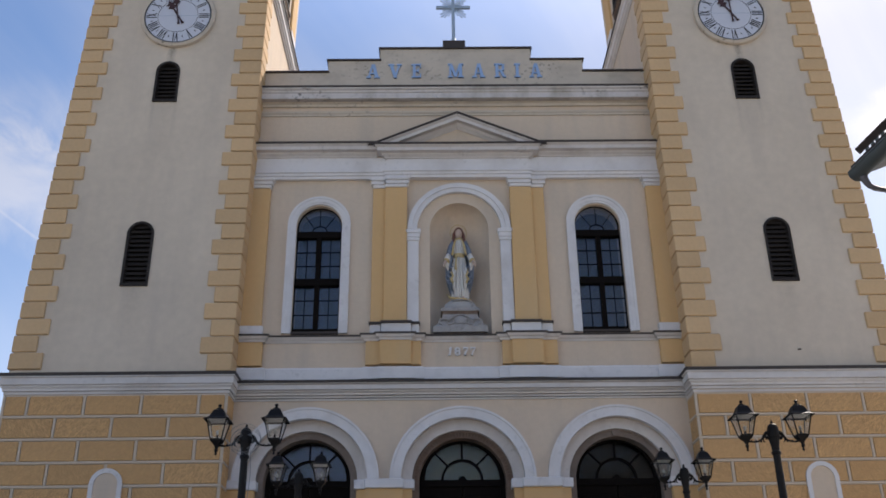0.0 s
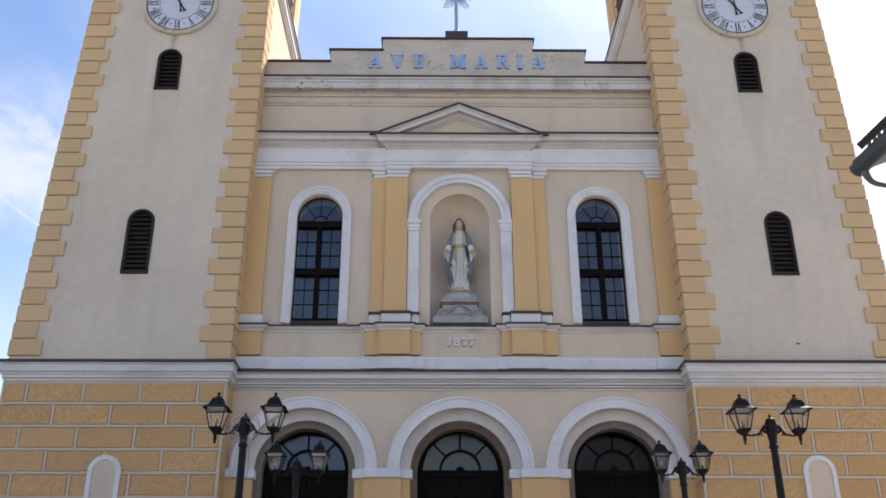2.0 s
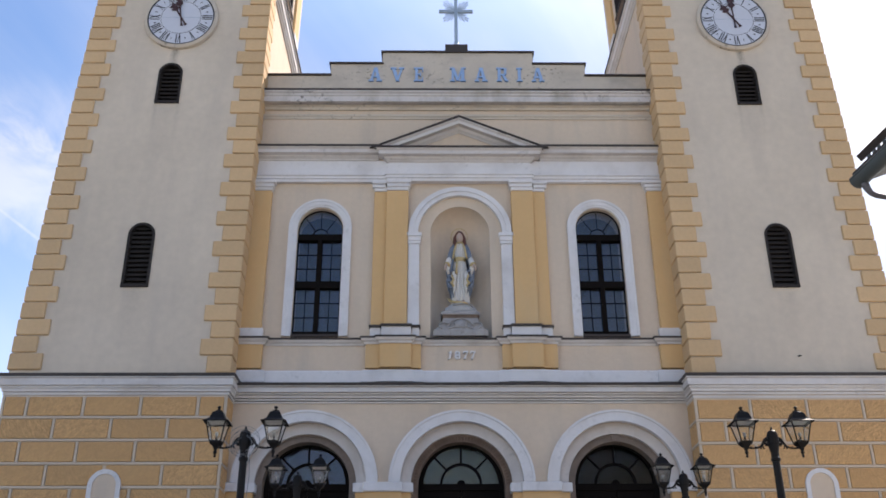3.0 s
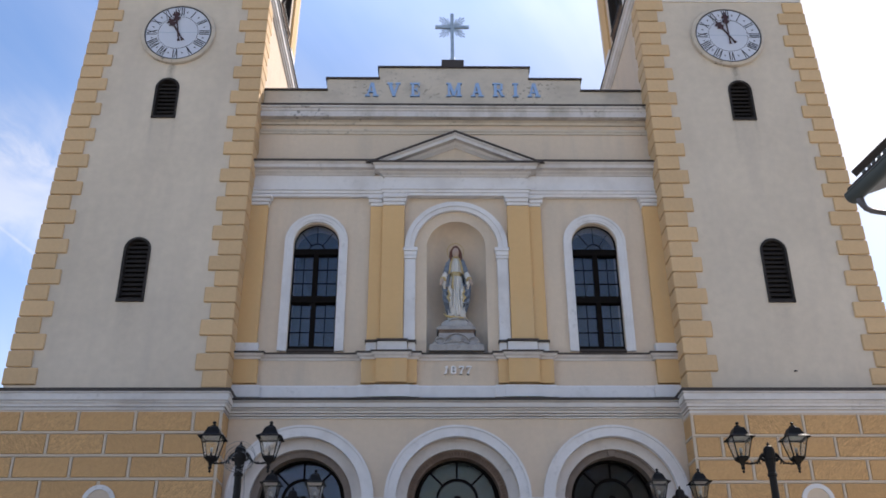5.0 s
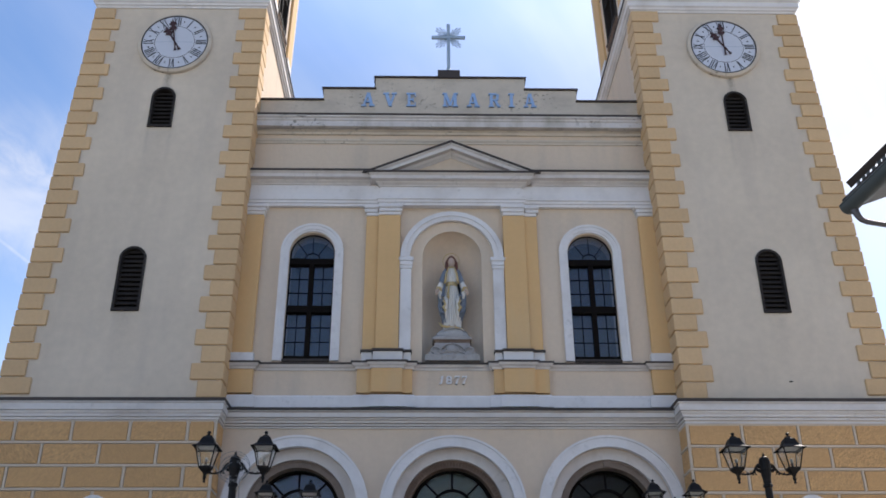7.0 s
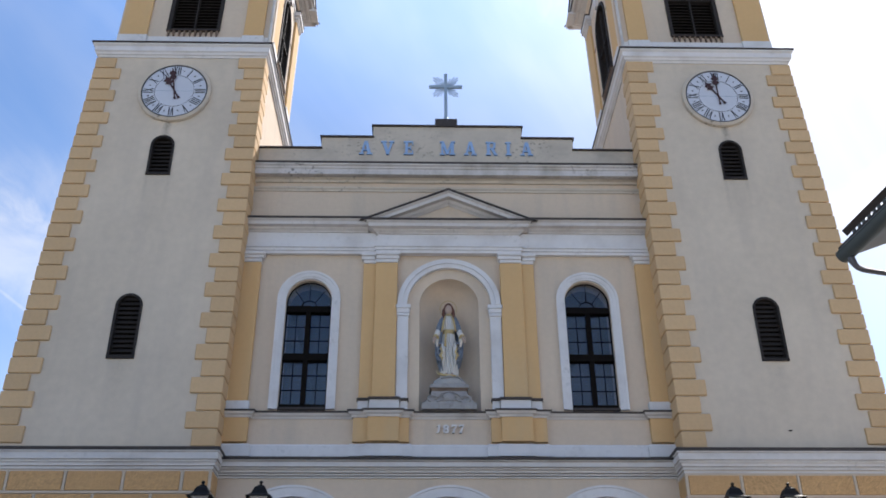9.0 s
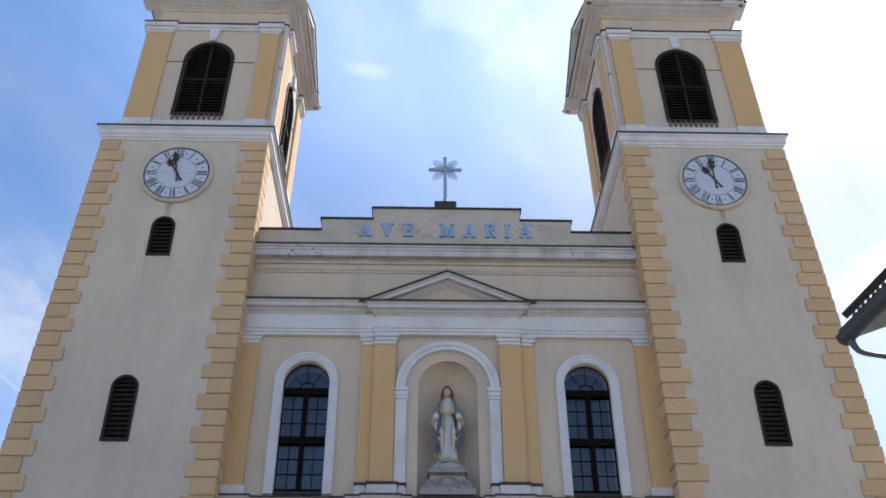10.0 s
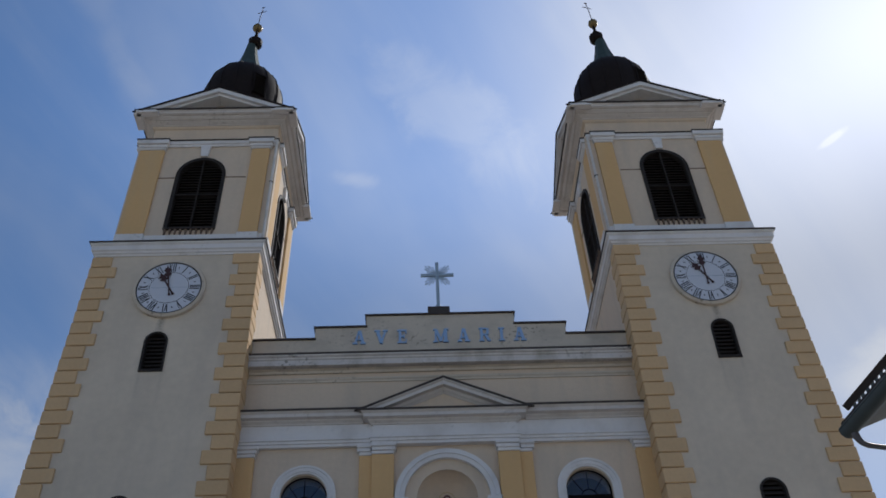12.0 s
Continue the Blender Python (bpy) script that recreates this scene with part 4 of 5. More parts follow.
        box(bm, -0.02, 0.02, -dl + 0.08, -dl + 0.2, 19.84, 22.66)
        box(bm, -0.66, 0.66, -dl + 0.07, -dl + 0.2, 21.2, 21.24)
        bm.transform(pose(xw, BY, 0, 0, 0, turn))
        lv = part("sound_louvre", bm, "louvre", body, "tall arched belfry opening with dark louvres")
        if turn in (0, 90, 270):
            for k in range(24):
                z = 19.93 + k * 0.112
                half_w = 0.65 if z < 22.0 else 0.65 * math.sqrt(max(0.01, 1 - ((z - 22.0) / 0.66) ** 2))
                bm = bmesh.new()
                box(bm, -half_w, half_w, -0.05, 0.05, -0.009, 0.009)
                bm.transform(pose(xw, BY, 0, 0, 0, turn) @ pose(0, -dl + 0.17, z, 38, 0, 0))
                part("slat", bm, "louvre", body)
            # arched dark sheet added to give the opening its shade behind the louvres
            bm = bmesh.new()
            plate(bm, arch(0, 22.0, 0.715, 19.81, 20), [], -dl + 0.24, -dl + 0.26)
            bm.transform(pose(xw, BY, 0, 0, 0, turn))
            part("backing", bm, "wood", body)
            bm = bmesh.new()
            box(bm, -0.72, 0.72, -dl - 0.03, -dl + 0.2, 19.802, 19.84)
            bm.transform(pose(xw, BY, 0, 0, 0, turn))
            part("sill", bm, "flash", body)
            for k in range(10):
                x = -0.66 + k * 0.147
                bm = bmesh.new()
                prism(bm, [(x - 0.030, 19.80), (x + 0.030, 19.80), (x + 0.016, 19.64 - 0.03 * (k % 3 == 0)), (x - 0.016, 19.64 - 0.03 * (k % 3 == 0))], -dl - 0.01, -dl + 0.1)
                bm.transform(pose(xw, BY, 0, 0, 0, turn))
                part("tooth", bm, "stone", body)
            bm = bmesh.new()
            prism(bm, [(-0.10, 22.745), (-0.15, 23.21), (0.15, 23.21), (0.10, 22.745)], -dl - 0.03, -dl + 0.1)
            bm.transform(pose(xw, BY, 0, 0, 0, turn))
            part("keystone", bm, "white", body)
            # thin dark strips paint the shadow of a groove beside the opening
            for i in (-1, 1):
                bm = bmesh.new()
                box(bm, i * 0.74, i * (half - 0.60), -dl + 0.045, -dl + 0.1, 21.89, 21.92)
                bm.transform(pose(xw, BY, 0, 0, 0, turn))
                part("string_course", bm, "stone", body)
    # the stage narrows a little towards its top
    for ob in (body, *body.children_recursive):
        for v in ob.data.vertices:
            if v.co.z < 23.1:
                v.co.x += s * 0.025 * (23.1 - v.co.z)
    # dome, lantern, ball
    dx, dy = s * 6.66, 2.3
    bm = bmesh.new()
    prof = [(1.30, 24.6), (1.36, 27.0), (1.41, 27.8), (1.38, 28.25), (1.28, 28.68), (1.09, 29.06), (0.83, 29.37), (0.55, 29.57), (0.42, 29.64)]
    lathe(bm, prof, 32, (dx, dy, 0))
    for f in bm.faces:
        f.smooth = len(f.verts) == 4
    dome = part("dome", bm, "dome", church, "black sheet metal dome with standing seams")
    for k in range(16):
        a = 2 * math.pi * k / 16
        bm = bmesh.new()
        tube(bm, [(dx + (r + 0.008) * math.cos(a), dy + (r + 0.008) * math.sin(a), z) for r, z in prof[1:]], 0.02, 5)
        part("seam", bm, "dome", dome)
    for k in range(2):  # louvred vents between the seams
        a = -math.pi * 5 / 16 + math.pi / 2 * k
        m = Matrix.Translation((dx, dy, 0)) @ Matrix.Rotation(a + math.pi / 2, 4, "Z")
        bm = bmesh.new()
        for x in (-0.21, 0.21):
            box(bm, x - 0.02, x + 0.02, -1.44, -1.34, 27.15, 28.12)
        box(bm, -0.23, 0.23, -1.45, -1.32, 28.121, 28.16)
        bm.transform(m)
        vent = part("vent", bm, "dome", dome, "black louvred vent in the dome")
        for q in range(9):
            bm = bmesh.new()
            box(bm, -0.19, 0.19, -0.055, 0.055, -0.006, 0.006)
            bm.transform(m @ pose(0, -1.43, 27.22 + 0.105 * q, 35, 0, 0))
            part("slat", bm, "louvre", vent)
    bm = bmesh.new()
    lathe(bm, [(0.70, 29.5), (0.54, 29.75), (0.42, 30.1), (0.31, 30.6), (0.19, 31.35)], 8, (dx, dy, 0))
    part("lantern_spire", bm, "copper", dome)
    dx = s * 6.55
    bm = bmesh.new()
    lathe(bm, [(0.16, 31.33), (0.26, 31.44), (0.27, 31.66), (0.15, 31.80), (0.07, 31.95), (0.05, 32.4)], 12, (dx, dy, 0))
    part("collar", bm, "dome", dome)
    bm = bmesh.new()
    bmesh.ops.create_uvsphere(bm, u_segments=16, v_segments=10, radius=0.19, matrix=Matrix.Translation((dx, dy, 32.5)))
    for f in bm.faces:
        f.smooth = True
    part("ball", bm, "gold", dome, "dull gilded ball finial")
    bm = bmesh.new()
    lean = -s * 0.12  # the crosses have bent towards each other
    tube(bm, [(dx, dy, 32.65), (dx + lean * 0.3, dy, 33.2), (dx + lean, dy, 33.9)], 0.018, 6)
    for i, k in ((0.72, 0.17), (0.98, 0.06)):
        tube(bm, [(dx + lean * i - k, dy, 32.65 + 1.25 * i + s * k * 0.45), (dx + lean * i + k, dy, 32.65 + 1.25 * i - s * k * 0.45)], 0.016, 6)
    part("finial_cross", bm, "pointer", dome)


for s in (-1, 1):
    belfry(s)


# ------------------------------------------------------------ tower clocks
def glyphs(text, bold=0.0, depth=0.01):
    """A text in the built-in font as a mesh in the x-z plane, its box scaled to 1 x 1 from its lower left corner."""
    cu = bpy.data.curves.new("text", "FONT")
    cu.body, cu.offset, cu.extrude, cu.resolution_u = text, bold, depth, 3
    ob = new("text", cu)
    bpy.context.view_layer.update()
    me = bpy.data.meshes.new_from_object(ob.evaluated_get(bpy.context.evaluated_depsgraph_get()))
    bpy.data.objects.remove(ob)
    bpy.data.curves.remove(cu)
    bm = bmesh.new()
    bm.from_mesh(me)
    bpy.data.meshes.remove(me)
    x0, x1 = min(v.co.x for v in bm.verts), max(v.co.x for v in bm.verts)
    y0, y1 = min(v.co.y for v in bm.verts), max(v.co.y for v in bm.verts)
    for v in bm.verts:
        v.co = Vector(((v.co.x - x0) / (x1 - x0), -v.co.z, (v.co.y - y0) / (y1 - y0)))
    return bm


def stroke(bm, x0, z0, x1, z1, w, y0, y1):
    """A straight stroke of level width w from (x0, z0) up to (x1, z1)."""
    prism(bm, [(x0 - w / 2, z0), (x0 + w / 2, z0), (x1 + w / 2, z1), (x1 - w / 2, z1)], y0, y1)


def roman(word):
    """A Roman numeral of thin strokes, standing at the top of a dial."""
    bm = bmesh.new()
    z0, z1 = 0.535, 0.79
    widths = {"I": 0.052, "V": 0.10, "X": 0.11}
    x = -sum(widths[ch] for ch in word) / 2
    for i, ch in enumerate(word):
        w = widths[ch]
        y = -0.041 - 0.0008 * i
        if ch == "I":
            stroke(bm, x + w / 2, z0, x + w / 2, z1, 0.024, y, -0.03)
        elif ch == "V":
            stroke(bm, x + w / 2, z0, x + 0.018, z1, 0.027, y, -0.03)
            stroke(bm, x + w / 2, z0, x + w - 0.015, z1, 0.015, y - 0.0004, -0.03)
        else:
            stroke(bm, x + w - 0.018, z0, x + 0.018, z1, 0.027, y, -0.03)
            stroke(bm, x + 0.015, z0, x + w - 0.015, z1, 0.015, y - 0.0004, -0.03)
        x += w
    return bm


def clock(s):
    c = thing("tower_clock", "round white tower clock with dark Roman numerals and red-brown pointers", "clock", (s * 7.02, YF - 0.07, CLOCK_Z - 0.115), "tower clocks")
    R = 0.84

    def face(bm):
        bm.transform(pose(0, 0, 0, 90, 0, 0))
        return bm

    bm = bmesh.new()
    lathe(bm, [(R + 0.01, -0.08), (R + 0.01, 0.035)], 64)
    part("dial", face(bm), "dial", c)
    bm = bmesh.new()
    ring = [(R + 0.005, -0.08), (R + 0.005, 0.05), (R + 0.02, 0.055), (R + 0.04, 0.035), (R + 0.07, 0.03), (R + 0.085, 0.01), (R + 0.085, -0.08)]
    rings = [[bm.verts.new((r * math.cos(a), r * math.sin(a), z)) for r, z in ring] for a in [2 * math.pi * i / 64 for i in range(64)]]
    for i in range(64):
        for j in range(len(ring) - 1):
            bm.faces.new((rings[i][j], rings[i][j + 1], rings[(i + 1) % 64][j + 1], rings[(i + 1) % 64][j]))
    part("rim", face(bm), "attic", c, "weathered cream plaster rim")
    for r0, r1 in ((R - 0.030, R + 0.004), (0.499, 0.508)):
        bm = bmesh.new()
        ra = [[bm.verts.new((r * math.cos(2 * math.pi * i / 64), r * math.sin(2 * math.pi * i / 64), z)) for r, z in ((r0, 0.03), (r0, 0.041), (r1, 0.041), (r1, 0.03))] for i in range(64)]
        for i in range(64):
            for j in range(4):
                bm.faces.new((ra[i][j], ra[i][(j + 1) % 4], ra[(i + 1) % 64][(j + 1) % 4], ra[(i + 1) % 64][j]))
        part("circle", face(bm), "mark", c)
    for k, word in enumerate(("XII", "I", "II", "III", "IIII", "V", "VI", "VII", "VIII", "IX", "X", "XI")):
        bm = roman(word)
        bm.transform(Matrix.Rotation(radians(30 * k), 4, "Y"))
        part("numeral", bm, "mark", c)
        bm = bmesh.new()
        a, r = radians(30 * k + 15), 0.665
        prism(bm, [(-0.018, r), (0, r + 0.034), (0.018, r), (0, r - 0.034)], -0.041, -0.03)
        bm.transform(Matrix.Rotation(a, 4, "Y"))
        part("dot", bm, "mark", c)
    bm = bmesh.new()
    box(bm, -0.48, 0.48, -0.0375, -0.03, -0.004, 0.004)
    part("seam", bm, "grey", c)
    hour, minute = (-31, -10) if s < 0 else (-32, -2)
    for turn, length, w, y in ((hour, 0.55, 0.056, -0.06), (minute, 0.76, 0.046, -0.075)):
        bm = bmesh.new()
        prism(bm, [(-w * 0.75, -0.29), (-w * 0.35, -0.20), (-w * 0.4, length * 0.45), (-w * 2.1, length * 0.55), (-w * 0.9, length * 0.66), (-w * 2.3, length * 0.74), (-w * 0.6, length * 0.84), (0, length),
                   (w * 0.6, length * 0.84), (w * 2.3, length * 0.74), (w * 0.9, length * 0.66), (w * 2.1, length * 0.55), (w * 0.4, length * 0.45), (w * 0.35, -0.20), (w * 0.75, -0.29)], y, y + 0.01)
        lathe(bm, [(0.035, 0.0), (0.035, 0.06)], 10, (0, 0, 0))
        bm.transform(Matrix.Rotation(radians(turn), 4, "Y"))
        part("pointer", bm, "pointer", c)
    return c


for s in (-1, 1):
    clock(s)

# small iron hook left in the wall of one tower
bm = bmesh.new()
tube(bm, [(0, 0.04, 0), (0, -0.07, 0.0), (0.02, -0.09, -0.02), (0.05, -0.09, -0.03)], 0.014, 6)
box(bm, -0.05, 0.03, -0.02, 0.002, -0.02, 0.02)
hook = part("wall_hook", bm, "iron")
hook.location, hook.scale = (7.26, YF, 8.24), (0.65, 0.65, 0.65)
tagged(hook, "small rusty iron hook stuck in the tower wall", "hook")


# ------------------------------------------------------------ lettering
SLABS = {  # upright strokes and slab serifs, on a unit square: x0, z0, x1, z1, level width
    "A": ((0.17, 0.05, 0.47, 1.0, 0.15), (0.82, 0.05, 0.53, 1.0, 0.26), (0.5, 0.27, 0.5, 0.37, 0.5), (0.17, 0.0, 0.17, 0.10, 0.40), (0.83, 0.0, 0.83, 0.10, 0.46)),
    "V": ((0.53, 0.0, 0.18, 0.95, 0.26), (0.49, 0.0, 0.83, 0.95, 0.15), (0.18, 0.90, 0.18, 1.0, 0.46), (0.82, 0.90, 0.82, 1.0, 0.40)),
    "E": ((0.26, 0.0, 0.26, 1.0, 0.26), (0.46, 0.0, 0.46, 0.10, 0.96), (0.46, 0.90, 0.46, 1.0, 0.96), (0.50, 0.45, 0.50, 0.55, 0.4), (0.88, 0.0, 0.88, 0.30, 0.12), (0.88, 0.72, 0.88, 1.0, 0.12), (0.67, 0.36, 0.67, 0.64, 0.10)),
    "M": ((0.14, 0.0, 0.14, 1.0, 0.13), (0.84, 0.0, 0.84, 1.0, 0.22), (0.50, 0.05, 0.16, 1.0, 0.20), (0.48, 0.05, 0.82, 1.0, 0.13), (0.14, 0.0, 0.14, 0.10, 0.34), (0.84, 0.0, 0.84, 0.10, 0.40), (0.10, 0.91, 0.10, 1.0, 0.26), (0.90, 0.91, 0.90, 1.0, 0.28)),
    "R": ((0.24, 0.0, 0.24, 1.0, 0.26), (0.46, 0.90, 0.46, 1.0, 0.50), (0.46, 0.45, 0.46, 0.55, 0.50), (0.76, 0.50, 0.80, 0.95, 0.22), (0.84, 0.05, 0.60, 0.47, 0.24), (0.24, 0.0, 0.24, 0.10, 0.46), (0.88, 0.0, 0.88, 0.10, 0.30), (0.16, 0.90, 0.16, 1.0, 0.30)),
    "I": ((0.5, 0.0, 0.5, 1.0, 0.50), (0.5, 0.0, 0.5, 0.10, 1.0), (0.5, 0.90, 0.5, 1.0, 1.0))}
for ch, x, w in (("A", -2.26, 0.31), ("V", -1.70, 0.32), ("E", -1.12, 0.25), ("M", -0.19, 0.37), ("A", 0.43, 0.30), ("R", 0.98, 0.29), ("I", 1.49, 0.15), ("A", 1.88, 0.30)):
    bm = bmesh.new()
    for i, (x0, z0, x1, z1, b) in enumerate(SLABS[ch]):
        stroke(bm, x + x0 * w, 15.75 + z0 * 0.42, x + x1 * w, 15.75 + z1 * 0.42, b * w, -0.062 - 0.0012 * i, -0.018)
    part("letter", bm, "blue", parapet, "pale blue raised serif letter")
FIGURES = {  # strokes of the date: the 1 leans and ends in a tail, the 7 has a heavy tapering leg
    "1": ((0.42, 0.06, 0.78, 1.0, 0.50), (0.30, 0.78, 0.62, 0.93, 0.30), (0.18, 0.0, 0.34, 0.14, 0.55)),
    "7": ((0.50, 0.82, 0.50, 1.0, 0.98), (0.30, 0.0, 0.50, 0.45, 0.34), (0.50, 0.45, 0.86, 0.84, 0.24), (0.10, 0.66, 0.10, 0.84, 0.16), (0.32, 0.0, 0.32, 0.08, 0.44))}
for ch, x, w in (("1", -0.30, 0.085), ("8", -0.16, 0.135), ("7", 0.03, 0.12), ("7", 0.19, 0.12)):
    if ch in FIGURES:
        bm = bmesh.new()
        for i, (x0, z0, x1, z1, b) in enumerate(FIGURES[ch]):
            stroke(bm, x + x0 * w, 8.36 + z0 * 0.19, x + x1 * w, 8.36 + z1 * 0.19, b * w, -0.058 - 0.0012 * i, 0.0)
    else:
        bm = glyphs(ch, 0.02)
        for v in bm.verts:
            v.co = Vector((x + v.co.x * w, -0.03 + v.co.y * 3.0, 8.36 + v.co.z * 0.19))
    part("numeral", bm, "white", church, "raised white date numeral")


# ------------------------------------------------------------ gable cross
def gable_cross():
    c = thing("gable_cross", "grey metal cross with ray bundles on a dark block", "cross", (-0.03, 0.2, 16.70))
    bm = bmesh.new()
    box(bm, -0.29, 0.29, -0.2, 0.2, 0.0, 0.26, 0.015)
    part("block", bm, "flash", c, "dark metal clad block")
    bm = bmesh.new()
    lathe(bm, [(0.11, 0.26), (0.10, 0.33), (0.065, 0.39), (0.06, 0.44)], 8)
    part("foot", bm, "grey", c)
    bm = bmesh.new()
    box(bm, -0.045, 0.045, -0.035, 0.035, 0.38, 1.92, 0.008)
    part("shaft", bm, "grey", c)
    bm = bmesh.new()
    box(bm, -0.45, 0.45, -0.034, 0.034, 1.43, 1.52, 0.008)
    part("arm", bm, "grey", c)
    for q in (45, 135, 225, 315):
        bm = bmesh.new()
        for k, ln in ((-21, 0.31), (-10, 0.41), (0, 0.46), (10, 0.41), (21, 0.31)):
            a = radians(q + k)
            d, n = Vector((math.cos(a), 0, math.sin(a))), Vector((-math.sin(a), 0, math.cos(a)))
            o = Vector((0, 0, 1.475))
            prism(bm, [tuple((o + d * 0.09 + n * t).xz) for t in (-0.006, 0.006)] + [tuple((o + d * ln + n * t).xz) for t in (0.014, -0.014)], -0.008 + 0.0004 * k, 0.008 + 0.0004 * k)
        part("ray_bundle", bm, "grey", c)


gable_cross()


# ------------------------------------------------------------ niche figure
M["robe"] = material("ivory_painted_robe", (0.68, 0.64, 0.58), 0.6, vary=0.06, grain=20)
M["mantle"] = material("grey_blue_painted_mantle", (0.175, 0.205, 0.255), 0.6, vary=0.1, grain=20)
M["skin"] = material("pale_painted_plaster", (0.48, 0.35, 0.28), 0.6, vary=0.05)
M["hair"] = material("brown_painted_plaster", (0.12, 0.04, 0.025), 0.6, vary=0.1)
M["gilt"] = material("dull_gilding", (0.52, 0.385, 0.18), 0.5, metal=0.1, vary=0.1)
M["ped"] = material("grey_carved_stone", (0.40, 0.39, 0.385), 0.85, vary=0.1, grain=18, bump=0.3)
M["pedstone"] = material("weathered_pedestal_stone", (0.36, 0.335, 0.315), 0.9, vary=0.12, grain=18, patch=3.0, bump=0.4, stain=(0.16, 0.14, 0.12), stain_amount=0.5, stain_scale=(5, 5, 3), speck=0.3)


def pedestal():
    p = thing("statue_pedestal", "grey carved stone pedestal standing in the niche", "pedestal", (-0.015, 0.16, 8.88))
    # the band below the slab is coloured darker to paint the shade in its recess
    for name, mat, prof in (("plinth", "pedstone", [(0.61, 0.0), (0.61, 0.13), (0.585, 0.15)]), ("body", "pedstone", [(0.555, 0.151), (0.535, 0.19), (0.455, 0.27), (0.41, 0.36), (0.395, 0.45)]),
                            ("slab_edge", "stone", [(0.385, 0.451), (0.39, 0.50), (0.42, 0.53)]), ("slab", "pedstone", [(0.44, 0.531), (0.44, 0.575), (0.425, 0.585), (0.40, 0.615)])):
        bm = bmesh.new()
        rings = [[bm.verts.new((x * r, y * (r * 0.5), z)) for x, y in ((-1, -1), (1, -1), (1, 1), (-1, 1))] for r, z in prof]
        for a, b in zip(rings, rings[1:]):
            for i in range(4):
                bm.faces.new((a[i], a[(i + 1) % 4], b[(i + 1) % 4], b[i]))
        bm.faces.new(rings[0])
        bm.faces.new(rings[-1])
        part(name, bm, mat, p)
    for s in (-1, 1):
        bm = bmesh.new()
        pts = [Vector((s * (0.36 + 0.13 * math.cos(a) * (1 - k / 40)), -0.275 + 0.0018 * k, 0.26 + 0.085 * math.sin(a) * (1 - k / 40))) for k, a in enumerate([0.28 * k - 1.2 for k in range(26)])]
        tube(bm, pts, 0.02, 6)
        tube(bm, [(s * 0.02, -0.225, 0.43), (s * 0.12, -0.245, 0.40), (s * 0.22, -0.25, 0.34), (s * 0.26, -0.265, 0.27)], 0.022, 6)
        tube(bm, [(s * 0.05, -0.27, 0.20), (s * 0.14, -0.275, 0.23), (s * 0.20, -0.27, 0.19), (s * 0.28, -0.285, 0.175)], 0.02, 6)
        part("scroll", bm, "pedstone", p)
    bm = bmesh.new()
    lathe(bm, [(0.15, -0.02), (0.13, 0.025), (0.05, 0.045)], 16)
    bm.transform(pose(0, -0.235, 0.30, 75, 0, 0) @ Matrix.Diagonal((1, 0.75, 1, 1)))
    part("cartouche", bm, "pedstone", p)


pedestal()


